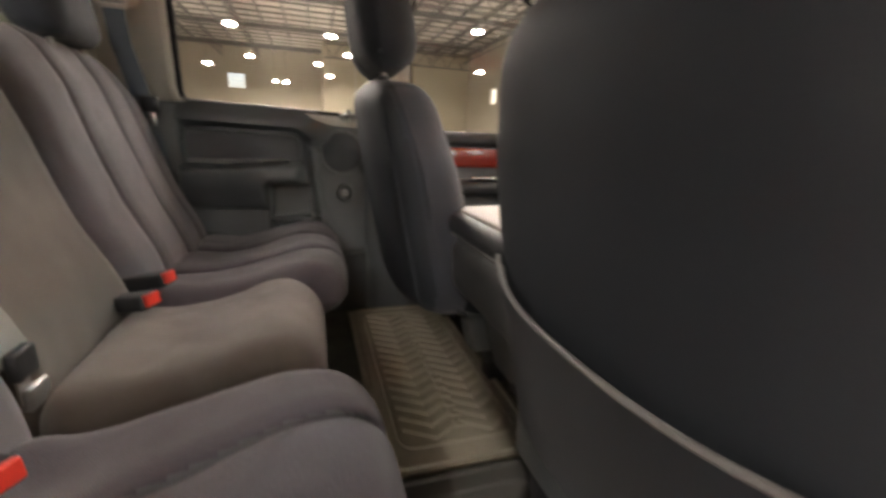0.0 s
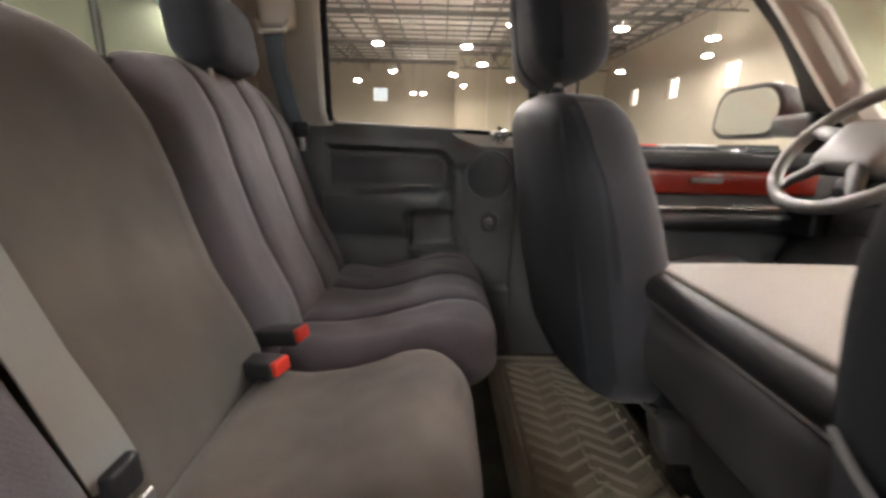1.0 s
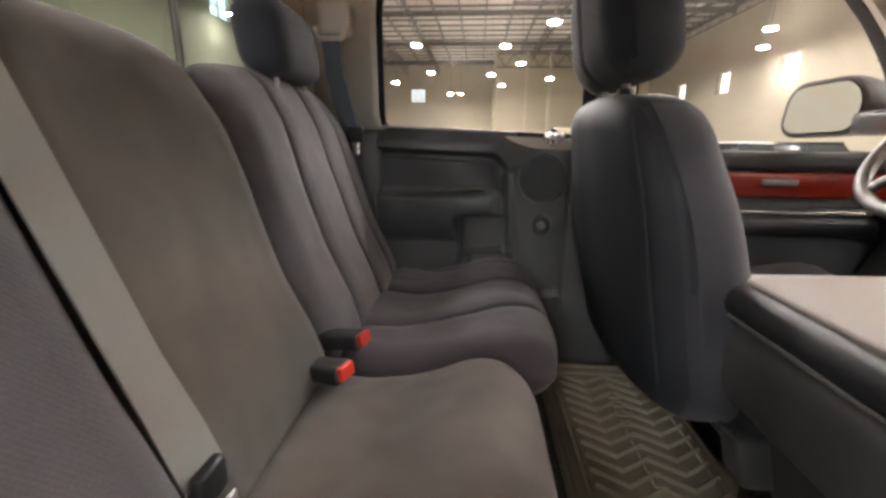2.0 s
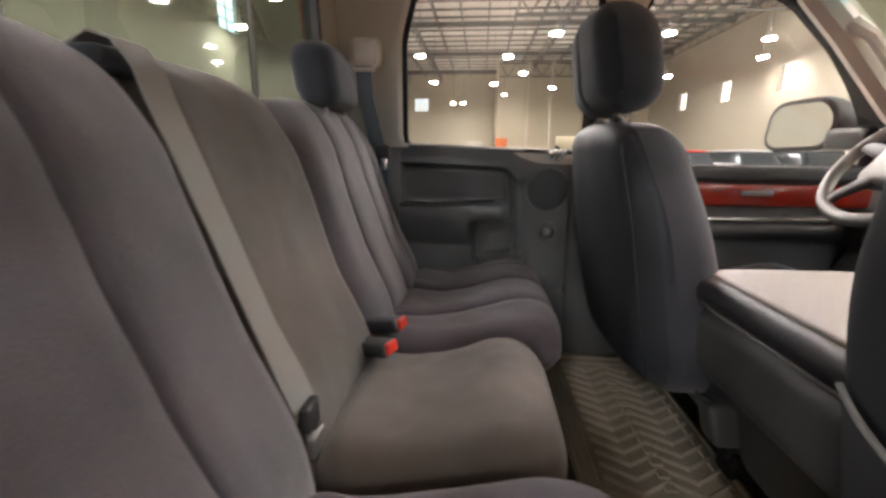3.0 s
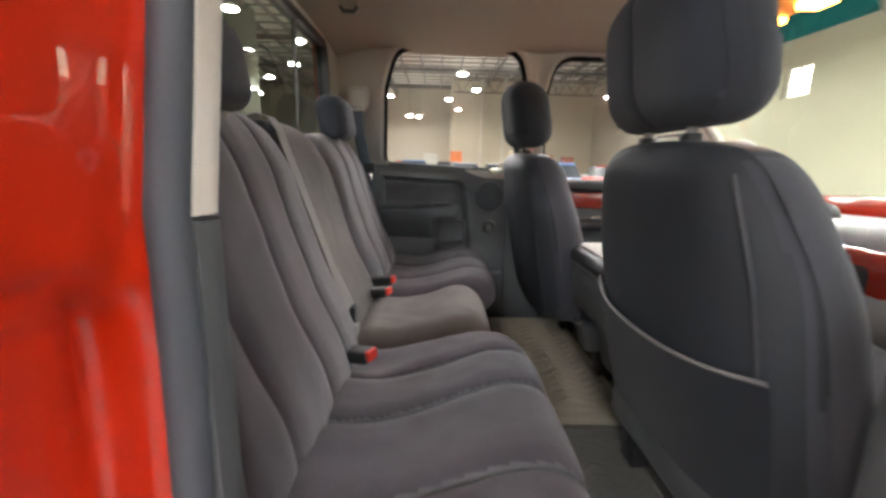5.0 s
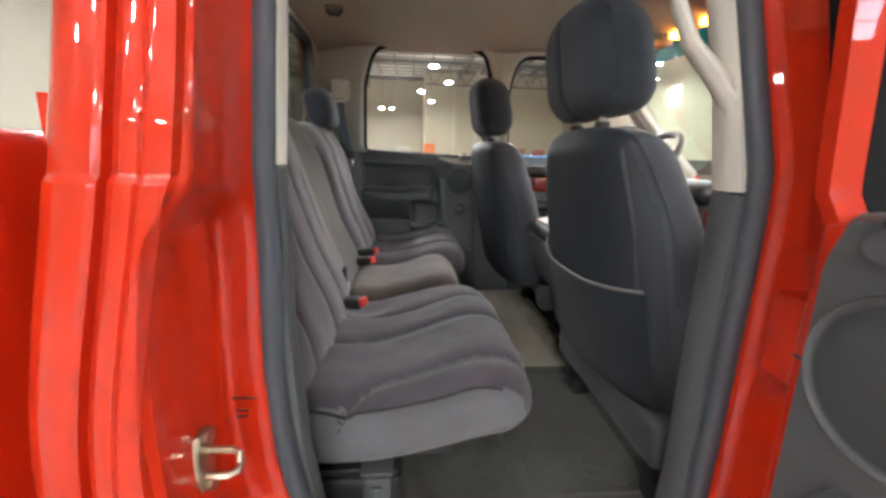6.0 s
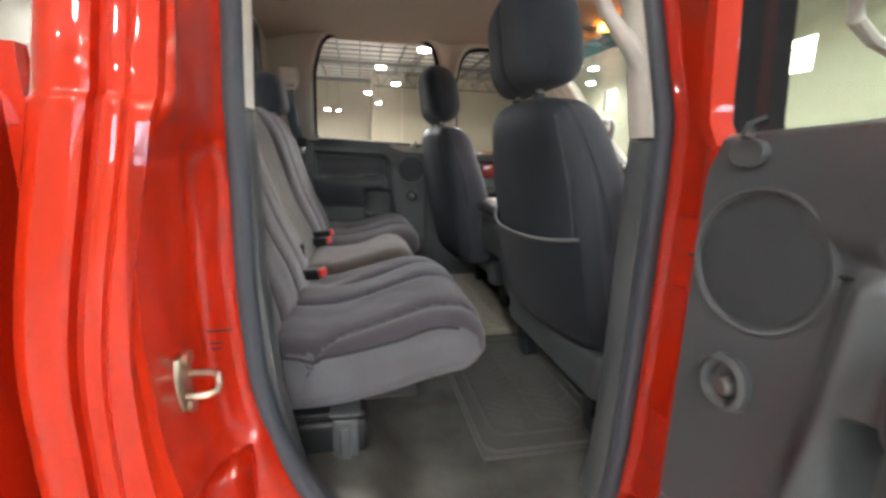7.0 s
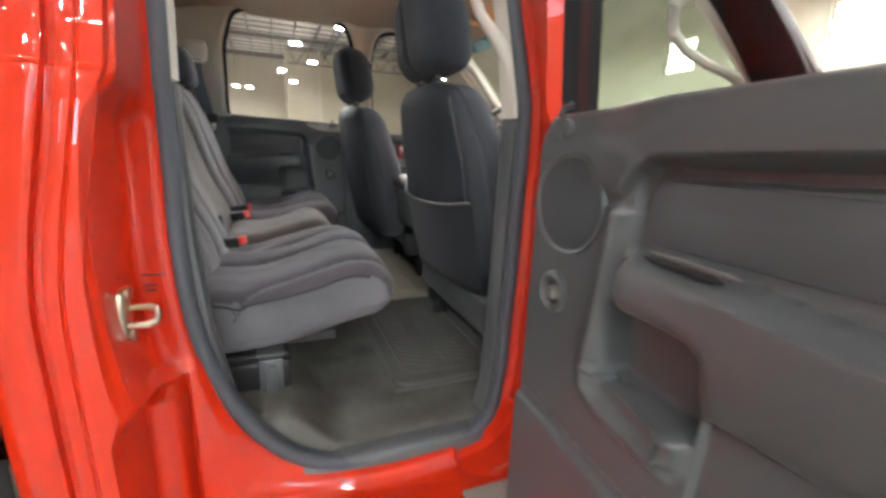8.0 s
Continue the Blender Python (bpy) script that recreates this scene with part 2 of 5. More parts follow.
def resampled(outline, n):
    """The closed outline with n points at even steps."""
    pts = [Vector(p) for p in outline] + [Vector(outline[0])]
    far = [0]
    for a, b in zip(pts, pts[1:]):
        far.append(far[-1] + (b - a).length)
    out, k = [], 0
    for i in range(n):
        want = far[-1] * i / n
        while far[k + 1] < want:
            k += 1
        t = (want - far[k]) / max(far[k + 1] - far[k], 1e-9)
        out.append(pts[k].lerp(pts[k + 1], t))
    return out


def grown(outline, d):
    """The outline pushed out by d (anticlockwise or clockwise alike)."""
    n = len(outline)
    area = sum(outline[i].x * outline[(i + 1) % n].y - outline[(i + 1) % n].x * outline[i].y for i in range(n))
    s = 1 if area > 0 else -1
    out = []
    for i in range(n):
        way = (outline[(i + 1) % n] - outline[i - 1]).normalized()
        k = d[i] if isinstance(d, (list, tuple)) else d
        out.append(outline[i] + Vector((way.y, -way.x)) * s * k)
    return out


def slab(outline, at, depth, bevel=0.0, edge=2):
    """A plate from a closed 2D outline: at(u, v, w) gives the place for depth w from 0 to depth; bevelled on the far side."""
    loops = [[at(p.x, p.y, 0) for p in outline]]
    if bevel:
        loops.append([at(p.x, p.y, depth - bevel) for p in outline])
        for k in range(1, edge + 1):
            a = math.pi / 2 * k / edge
            inner = grown(outline, -bevel * (1 - math.cos(a)))
            loops.append([at(p.x, p.y, depth - bevel * (1 - math.sin(a))) for p in inner])
    else:
        loops.append([at(p.x, p.y, depth) for p in outline])
    return bridge(loops, caps=True)


def sheet_of(outline, at):
    """A thin pane: one sheet from a closed 2D outline."""
    bm = bmesh.new()
    bm.faces.new([bm.verts.new(at(p.x, p.y, 0)) for p in outline])
    return bm


def disc(r, depth, at, segs=24, bevel=0.0):
    return slab([Vector((r * math.cos(2 * math.pi * k / segs), r * math.sin(2 * math.pi * k / segs))) for k in range(segs)], at, depth, bevel)


def smooth01(t):
    t = max(0.0, min(1.0, t))
    return t * t * (3 - 2 * t)


def dent(d, w):
    """A groove's depth, 1 on the line and 0 beyond w."""
    return max(0.0, 1 - abs(d) / w) ** 2

# ---- the hall ----


def boxes(list_of_boxes):
    """Plain cuboids in one bmesh, each (x0, x1, y0, y1, z0, z1)."""
    verts, faces = [], []
    for x0, x1, y0, y1, z0, z1 in list_of_boxes:
        b = len(verts)
        verts += [(x, y, z) for z in (z0, z1) for y in (y0, y1) for x in (x0, x1)]
        faces += [[b + k for k in f] for f in ((0, 2, 3, 1), (4, 5, 7, 6), (0, 1, 5, 4), (2, 6, 7, 3), (0, 4, 6, 2), (1, 3, 7, 5))]
    me = bpy.data.meshes.new("boxes")
    me.from_pydata(verts, [], faces)
    bm = bmesh.new()
    bm.from_mesh(me)
    bpy.data.meshes.remove(me)
    return bm


def wall_along(axis, place, thick, a0, a1, top, holes):
    """Cuboids of a wall with holes; holes: (from, to, sill, head) along it, in order."""
    out, last = [], a0
    for b0, b1, z0, z1 in holes:
        out.append((last, b0, 0, top))
        if z0 > 0:
            out.append((b0, b1, 0, z0))
        out.append((b0, b1, z1, top))
        last = b1
    out.append((last, a1, 0, top))
    lo, hi = min(place, place + thick), max(place, place + thick)
    if axis == "y":
        return [(lo, hi, b0, b1, z0, z1) for b0, b1, z0, z1 in out]
    return [(b0, b1, lo, hi, z0, z1) for b0, b1, z0, z1 in out]


TOP = 9.3
ground = part("ground", boxes([(-160, 160, -160, 160, -0.3, 0)]), CONCRETE, smooth=False)
tagged(ground, "smooth grey concrete hall floor", "floor", kind="structure")

side_windows = [(5.95 + 5.55 * k - 0.7, 5.95 + 5.55 * k + 0.7, 4.4, 5.65) for k in range(-4, 6)]
wall = part("wall_front", boxes(wall_along("y", 15, 0.3, -17, 40, TOP, side_windows)), WALL_TAN, smooth=False)
tagged(wall, "tan painted hall wall with high windows", "wall", kind="structure")
back_windows = [(7.0, 8.2, 5.2, 7.0), (16.1, 17.6, 5.9, 7.7)]
wall = part("wall_back", boxes(wall_along("y", -10.3, 0.3, -17, 24, TOP, back_windows)), WALL_DIMMED, smooth=False)
tagged(wall, "hall wall in a dimmed tone with tall high windows", "wall", kind="structure")
wall = part("wall_far", boxes(wall_along("x", 47, 0.3, -26, 1.5, TOP, [(-7.3, -5.7, 5.5, 6.9)])), WALL_TAN, smooth=False)
tagged(wall, "pale yellow far hall wall", "wall", kind="structure")
wall = part("wall_step", boxes(wall_along("x", 40, 0.3, 1.5, 15.3, TOP, [(7.0, 9.4, 0, 2.75)]) + [(1.5, 1.8, 40.3, 47.3, 0, TOP)]), WALL_PAINT, smooth=False)
tagged(wall, "bright cream hall wall with a lit doorway", "wall", kind="structure")
wall = part("wall_side", boxes([(-26.3, -26, 24, 47.3, 0, TOP), (-26.3, -10.3, 23.7, 24, 0, TOP)]), WALL_TAN, smooth=False)
tagged(wall, "tan side wall of the hall's deep end", "wall", kind="structure")
near_windows = [(-8 + 5.0 * k, -6.7 + 5.0 * k, 3.4, 5.6) for k in range(5)]
# Unseen wall, placed close in to bounce light onto the truck's open side.
wall = part("wall_near", boxes(wall_along("x", -17.3, 0.3, -10.3, 15.3, TOP, near_windows)), WALL_TAN, smooth=False)
tagged(wall, "tan near hall wall, unseen, set close to bounce light", "wall", kind="structure")


def window_fill(name, axis, place, a0, a1, z0, z1, bars):
    """A steel window: frame, glazing bars and pane in a wall's opening."""
    ob = thing(name, "white high hall window with slim glazing bars", "window", "hall windows", "structure")
    w = 0.06
    rails = [(a0, a1, z0, z0 + w), (a0, a1, z1 - w, z1), (a0, a0 + w, z0, z1), (a1 - w, a1, z0, z1)]
    for k in range(1, bars):
        m = z0 + (z1 - z0) * k / bars
        rails.append((a0, a1, m - 0.02, m + 0.02))
    rails.append(((a0 + a1) / 2 - 0.02, (a0 + a1) / 2 + 0.02, z0, z1))
    flat = [(place - 0.03, place + 0.03, p, q, r, s) if axis == "y" else (p, q, place - 0.03, place + 0.03, r, s) for p, q, r, s in rails]
    part("window_frame", boxes(flat), ROOF_DECK, ob, smooth=False)
    # Back and near windows get a glowing sheet standing in for sky.
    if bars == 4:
        part("sky_sheet", boxes([(place - 0.14, place - 0.12, a0, a1, z0, z1) if axis == "y" else (a0, a1, place - 0.14, place - 0.12, z0, z1)]), SKY_SOFT if axis == "y" else SKY_GLOW, ob, "glowing sheet in place of sky behind the bars", smooth=False)
    return ob


for n, (a, b, c, d) in enumerate(side_windows):
    window_fill(f"window_{n + 1}", "y", 15.15, a, b, c, d, 3)
for n, (a, b, c, d) in enumerate(back_windows):
    window_fill(f"window_{n + 20}", "y", -10.15, a, b, c, d, 4)
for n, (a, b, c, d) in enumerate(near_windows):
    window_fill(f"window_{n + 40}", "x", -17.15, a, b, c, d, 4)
window_fill("window_30", "x", 47.15, -7.3, -5.7, 5.5, 6.9, 3)

# Roof: deck, purlins one way, bridging the other, open-web joists
deck = [(-26.3, 15.3, -17.3, 47.3, TOP, TOP + 0.2)]
for k in range(26):
    x = -25.2 + 1.6 * k
    deck.append((x - 0.05, x + 0.05, -17, 47, TOP - 0.24, TOP))
for k in range(45):
    y = -16.8 + 1.42 * k
    deck.append((-26, 15, y - 0.025, y + 0.025, TOP - 0.12, TOP - 0.02))
for k in range(8):
    y = -13 + 8.2 * k
    deck.append((-26, 15, y - 0.06, y + 0.06, TOP - 0.42, TOP - 0.1))
ceiling = part("ceiling", boxes(deck[:1]), ROOF_DECK, smooth=False)
tagged(ceiling, "pale ribbed metal roof deck of the hall", "ceiling", kind="structure")
steel = boxes(deck[1:])


def joist(a, b, depth=0.8, bays=24, t=0.05):
    """An open-web roof truss from a to b: two chords and zigzag webs."""
    a, b = Vector(a), Vector(b)
    low = Vector((0, 0, -depth))
    rods = [(a, b), (a + low, b + low)]
    for k in range(bays):
        p, q = a.lerp(b, k / bays), a.lerp(b, (k + 0.5) / bays)
        r = a.lerp(b, (k + 1) / bays)
        rods += [(p, q + low), (q + low, r)]
    return joined(*[tube(rod, t if n < 2 else t * 0.6, 4) for n, rod in enumerate(rods)])


for x in (-22, -18, -14, -7.5, -4.2, 4.6, 7.8, 11, 14):
    steel = joined(steel, joist((x, -17, TOP - 0.3), (x, 39.8 if x > 1.5 else 46.8, TOP - 0.3), 0.75, 44, 0.04))
for y in (6, 22, 39.6):
    steel = joined(steel, joist((1.6, y, TOP - 0.35), (15, y, TOP - 0.35), 1.1, 9, 0.06))
trusses = part("trim", steel, ROOF_STEEL, ceiling, smooth=False)
trusses["label"] = "dark steel purlins and open-web joists"

for n, (x, y, w) in enumerate(((4.2, 39.2, 0.09), (6.25, 39.0, 0.12), (-10.6, 24.3, 0.25))):
    ob = part(f"pillar_{n + 1}", boxes([(x - w, x + w, y - w, y + w, 0, TOP - 0.3), (x - w - 0.05, x + w + 0.05, y - w - 0.05, y + w + 0.05, 0, 0.25)]), COLUMN_PAINT, smooth=False)
    tagged(ob, "pale painted steel hall column", "column", kind="structure")


def high_bay():
    """A round high-bay lamp hung on a rod: housing, reflector, glowing lens."""
    ob = thing("hall_lamp", "round white high-bay lamp hanging under the roof", "lamp", "hall lamps")
    shade = [(0.04, 0.06), (0.08, 0.055), (0.09, 0.02), (0.27, 0.012), (0.285, 0.10), (0.295, 0.10), (0.29, 0.0), (0.272, -0.004)]
    segs = 20
    part("shade", bridge([[(r * math.cos(2 * math.pi * k / segs), r * math.sin(2 * math.pi * k / segs), z) for k in range(segs)] for r, z in shade]), TRIM_LIGHT, ob, "shallow white spun reflector")
    # Glowing ring hidden in the dish, added to brighten the roof deck.
    part("uplight", shifted(bridge([[(r * math.cos(2 * math.pi * k / segs), r * math.sin(2 * math.pi * k / segs), z) for k in range(segs)] for r, z in ((0.105, 0.034), (0.265, 0.026))]), Matrix.Identity(4)), DECK_GLOW, ob, "added glowing ring that brightens the roof deck")
    part("lens", disc(0.268, 0.02, lambda u, v, w: (u, v, -0.014 + w), 20), LAMP_GLOW, ob, "glowing white lens")
    part("rod", tube([(0, 0, 0.06), (0, 0, 3.42)], 0.015, 5), ROOF_STEEL, ob)
    return ob


lamp = high_bay()
spots = [(3.0, 17.8), (7.4, 18.0), (11.8, 19.1), (-5.4, 16.7), (-9.2, 16.2), (1.35, 21.9), (-3.0, 21.6), (-6.9, 20.7), (2.55, 26.5), (-9.4, 24.1), (13.7, 22.6),
         (11.5, 28.0), (-3.2, 29.8), (0.9, 30.7), (5.2, 32.4), (-6.5, 34.4), (1.9, 36.2), (-2.7, 42.4), (-1.7, 42.6), (-12.5, 30), (-16, 36)]
# Mostly unseen lamps, added to light the cab, door panel and red side.
spots += [(x, y) for y in (-15, -11.4) for x in (-6.4, -2.4, 1.6)] + [(9, -14), (13, -5), (11.5, 0.5), (7.5, -1.5), (7.5, 1.8), (11, -2.5), (11, 3.2), (13.6, -1.2), (13.6, 2.0), (13.6, 5.4), (6.5, -8.5), (4.5, -7.5)]
spots += [(-4.2, -5.4), (-2.4, -8.6), (1.6, -9.4), (-7.6, -4.4)]
# Unseen rows added over the far side to brighten the rear backrests.
spots += [(x, y) for y in (5.6, 9.4, 13.2) for x in (-6.4, -2.4, 1.6, 5.6, 9.6)] + [(x, y) for y in (7.5, 11.3) for x in (-4.4, -0.4, 3.6, 7.6)]
lamp.location, lamp.scale = (*spots[0], 5.9), (0.88, 0.88, 1)
for x, y in spots[1:]:
    copy_thing(lamp, pose(x, y, 5.9))

# ---- parked cars and stores along the hall ----


def parked_car(color, name, label, m, length=4.5, tall=1.45):
    """A saloon: shaped body, cabin, panes, four wheels."""
    ob = thing("parked_car", label, "car", "parked cars")
    paint = material(name, color, 0.3, vary=0.04, scale=4, bump=0, coat=1.0)
    h = length / 2

    def swell(p):
        k = 1 - 0.16 * (abs(p.x) / h) ** 4
        low = 0.03 * smooth01((p.x / h - 0.2) / 0.8) + 0.05 * smooth01((-p.x / h - 0.5) / 0.5)
        return (p.x, p.y * k * (1 - 0.04 * (p.z - 0.6) ** 2), p.z - low * (p.z > 0.6) * 2)

    part("body", rbox(-h, h, -0.9, 0.9, 0.22, 0.92, 0.14, (14, 6, 4), swell), paint, ob)

    def lean(p):
        k = (p.z - 0.85) / (tall - 0.85)
        return (p.x * (1 - 0.36 * k) - 0.1, p.y * (1 - 0.2 * k), p.z)

    part("cabin", rbox(-0.36 * length, 0.30 * length, -0.82, 0.82, 0.85, tall - 0.05, 0.06, (6, 4, 4), lean), GLASS_CAR, ob, "dark window panes")
    part("roof", rbox(-0.25 * length - 0.1, 0.17 * length - 0.1, -0.66, 0.66, tall - 0.06, tall, 0.03, (4, 4, 1)), paint, ob)
    for x in (-0.3 * length, 0.31 * length):
        for y in (-0.82, 0.82):
            s = 1 if y > 0 else -1
            wheel = part("wheel", disc(0.31, 0.2, lambda u, v, w: (x + u, y + s * (w - 0.1), 0.31 + v), 20, 0.03), PLASTIC_DARK, ob)
            part("rim", disc(0.2, 0.02, lambda u, v, w: (x + u, y + s * (0.1 + w), 0.31 + v), 16), CHROME, wheel)
    for y in (-0.62, 0.62):
        part("headlight", rbox(h - 0.16, h - 0.04, y - 0.16, y + 0.16, 0.62, 0.74, 0.03), CHROME, ob)
        part("taillight", rbox(-h + 0.03, -h + 0.12, y - 0.14, y + 0.14, 0.62, 0.76, 0.03), RED_BUTTON, ob)
    ob.matrix_world = m
    return ob


GLASS_CAR = material("car_panes", (0.03, 0.035, 0.04), 0.08, vary=0.05, bump=0)
CAR_ROW = [((0.6, 0.03, 0.02), "red_car_paint", "red parked saloon car"), ((0.75, 0.76, 0.77), "white_car_paint", "white parked saloon car"),
           ((0.07, 0.20, 0.42), "blue_car_paint", "blue parked saloon car"), ((0.42, 0.44, 0.46), "silver_car_paint", "silver parked saloon car"),
           ((0.05, 0.05, 0.055), "black_car_paint", "black parked saloon car")]
row = [(-6.5, 24, 0), (-4, 24.3, 1), (-1.2, 24, 2), (1.7, 24.2, 3), (4.6, 24, 4), (7.4, 24.2, 0), (10.2, 24, 3), (12.8, 24.1, 1),
       (5.6, 18.6, 2), (8.3, 18.2, 0), (10.9, 18.5, 1), (13.4, 18.3, 4), (4.4, 30.2, 1), (-2.2, 30.6, 0), (0.9, 30.3, 4), (8.0, 30.5, 2)]
for n, (x, y, c) in enumerate(row):
    parked_car(*CAR_ROW[c], pose(x, y, 0, 0, 0, 90 + (n * 37) % 7 - 3), 4.3 + 0.1 * (n % 4), 1.42 + 0.03 * (n % 3))


def cabinet(color, name, x, y, w, h):
    ob = thing("storage_cabinet", "painted steel storage cabinet against the hall wall", "cabinet", "hall cabinets")
    paint = material(name, color, 0.5, vary=0.1, scale=6, bump=0.05)
    part("body", rbox(x - w / 2, x + w / 2, y, y + 0.6, 0.08, h, 0.02), paint, ob)
    for s in (-1, 1):
        door = part("door", rbox(x + (s - 1) * w / 4 + 0.01, x + (s + 1) * w / 4 - 0.01, y - 0.025, y - 0.002, 0.12, h - 0.04, 0.008), paint, ob)
        part("handle", rbox(x + s * 0.06 - 0.015, x + s * 0.06 + 0.015, y - 0.05, y - 0.026, h * 0.5, h * 0.5 + 0.18, 0.006), CHROME, door)
    part("plinth", rbox(x - w / 2 + 0.03, x + w / 2 - 0.03, y + 0.05, y + 0.55, 0, 0.08, 0.005), PLASTIC_DARK, ob)


cabinet((0.55, 0.14, 0.03), "orange_cabinet", 1.95, 39.2, 1.1, 2.5)
cabinet((0.32, 0.12, 0.05), "brown_cabinet", 10.6, 39.2, 1.2, 2.3)
cabinet((0.50, 0.48, 0.42), "cream_cabinet", -0.6, 46.2, 1.6, 2.4)
cabinet((0.36, 0.10, 0.04), "rust_cabinet", 12.6, 39.2, 1.1, 2.2)

# ---- the truck: shell ----


def y_in(z):
    """Inner face of the cab's side, from the middle."""
    return 0.77 if z < 1.3 else 0.77 - 0.20 * (z - 1.3)


def y_out(z):
    """Outer skin of the cab's side."""
    if z < 1.33:
        return 0.960 - (0.06 if z < 1.05 else 0.22) * (z - 1.05) ** 2 + 0.004 * smooth01((1.290 - z) / 0.0065)
    return 0.9428 - 0.25 * (z - 1.33)


truck = thing("pickup_truck", "bright red crew-cab pickup truck with its rear door open", "truck")
N = 96
FINE = 400


def squared(outline, x0, x1, z0, z1):
    """The outline's points pushed out onto a rectangle."""
    cx, cz = (x0 + x1) / 2, (z0 + z1) / 2
    out = []
    for p in outline:
        d = Vector((p.x - cx, p.y - cz))
        k = min((((x1 if d.x > 0 else x0) - cx) / d.x) if abs(d.x) > 1e-6 else 1e9, (((z1 if d.y > 0 else z0) - cz) / d.y) if abs(d.y) > 1e-6 else 1e9)
        out.append(Vector((cx + d.x * k, cz + d.y * k)))
    return out


def ring(outline, side, y, extra=0.0):
    """An outline in x and z, laid on one of the cab's side faces."""
    return [(p.x, side * (y(p.y) + extra), p.y) for p in outline]


# Rear doorway on the passenger side: stepped jamb, flange and rubber seal
DOORWAY = resampled(rounded([(-0.026, 1.72), (-0.026, 1.20), (-0.029, 1.08), (-0.024, 0.965), (-0.010, 0.89), (0.018, 0.81), (0.055, 0.738), (0.112, 0.672), (0.185, 0.636),
                             (0.295, 0.626), (0.42, 0.632), (0.475, 0.643), (0.500, 0.682), (0.512, 0.775), (0.518, 0.95), (0.522, 1.22), (0.520, 1.30), (0.475, 1.72)],
                            [0.09] + [0.5] * 15 + [0.6, 0.09]), FINE)


def y_flange(z):
    return 0.80 if z < 1.3 else 0.80 - 0.20 * (z - 1.3)


# Steps out from the seal, as distance from the opening and distance out: along the sill and front post,
# along the rear post above the belt line, and along its hollow below.
PLAIN = [(0.004, 0.0), (0.014, 0.012), (0.024, 0.03), (0.030, 0.034), (0.036, 0.036), (0.040, 0.040), (0.045, 0.044), (0.050, 0.048), (0.052, 0.056),
         (0.054, 0.068), (0.056, 0.080), (0.058, 0.092), (0.060, 0.108), (0.062, 0.124), (0.064, 0.134), (0.068, 0.143), (0.074, 0.149)]
UPPER = [(0.004, 0.0), (0.014, 0.012), (0.022, 0.026), (0.025, 0.034)] + [(0.026, 0.034 + 0.0105 * k) for k in range(1, 10)] + [(0.024, 0.137), (0.0235, 0.142), (0.0245, 0.146), (0.028, 0.149)]
HOLLOW = [(0.004, 0.0), (0.014, 0.012), (0.021, 0.020), (0.028, 0.023), (0.036, 0.023), (0.046, 0.022), (0.056, 0.022), (0.062, 0.024), (0.066, 0.030),
          (0.0685, 0.042), (0.070, 0.058), (0.070, 0.076), (0.070, 0.096), (0.069, 0.116), (0.0665, 0.133), (0.067, 0.143), (0.073, 0.149)]


# Below the striker: place of each step along x (the first five as shares of the flange), its height without and with the boss
ACROSS_LOW = [0, 0.25, 0.5, 0.75, 1.0, -0.043, -0.047, -0.050, -0.053, -0.058, -0.068, -0.080, -0.088, -0.092, -0.097, -0.101, -0.104]
LOW = [0, 0.012, 0.026, 0.034, 0.034, 0.022, 0.020, 0.022, 0.024, 0.026, 0.028, 0.030, 0.036, 0.046, 0.090, 0.135, 0.149]
BOSS = [0, 0.012, 0.026, 0.034, 0.034, 0.022, 0.020, 0.034, 0.052, 0.060, 0.064, 0.066, 0.066, 0.064, 0.092, 0.135, 0.149]


def lip(z):
    """How much further back the rear post's edge lies below the belt line."""
    return 0.045 * smooth01((1.36 - z) / 0.36)


jamb = []
rings = [[grown(DOORWAY, d[n][0]) for d in (PLAIN, UPPER, HOLLOW)] for n in range(len(PLAIN))]
for n, (plain, upper, hollow) in enumerate(rings):
    loop = []
    share = n / (len(PLAIN) - 1)
    for p, q, r in zip(plain, upper, hollow):
        rear = smooth01((0.06 - p.x) / 0.06) * smooth01((p.y - 0.872) / 0.018)
        deep = smooth01((1.285 - p.y) / 0.055)
        x_up = q.x - lip(p.y) * share**2
        x_low = max(r.x, q.x - lip(p.y) * share**2 - 0.03) if n > 8 else r.x
        m = Vector((x_up * (1 - deep) + x_low * deep, q.y * (1 - deep) + r.y * deep))
        out_rear = UPPER[n][1] * (1 - deep) + HOLLOW[n][1] * deep
        step = 0.018 * math.exp(-((p.y - 0.84) / 0.022) ** 2) * (p.x < 0.1) * (0.2 < share < 0.8)
        out = PLAIN[n][1] * (1 - rear) + out_rear * rear + step
        m = p.lerp(m, rear)
        # Below the striker the jamb widens to an upright edge: flange, narrow channel, arched boss, outer step.
        wide = smooth01((0.895 - p.y) / 0.05) * smooth01((0.22 - p.x) / 0.12)
        x0 = DOORWAY[len(loop)].x - 0.004
        x1 = x0 + (-0.039 - x0) * ACROSS_LOW[n] if n < 5 else ACROSS_LOW[n]
        m.x += (x1 - m.x) * wide
        boss = smooth01((0.862 - 30.0 * (x1 + 0.072) ** 2 - p.y) / 0.012)
        out += (LOW[n] + (BOSS[n] - LOW[n]) * boss - out) * wide
        reach = (y_out(m.y) - 0.009 - y_flange(m.y)) / 0.149
        loop.append((m.x - (0.35 * PLAIN[n][0] if p.x > 0.4 and p.y > 0.7 else 0), -(y_flange(m.y) + out * (reach if p.x < 0.42 else 0.62)), m.y))
    jamb.append(loop)
part("door_jamb", bridge(jamb), RED, truck, "glossy red painted door jamb")
edge3 = jamb[-1]
behind = [p[0] < 0.16 and p[2] < 1.765 for p in edge3]
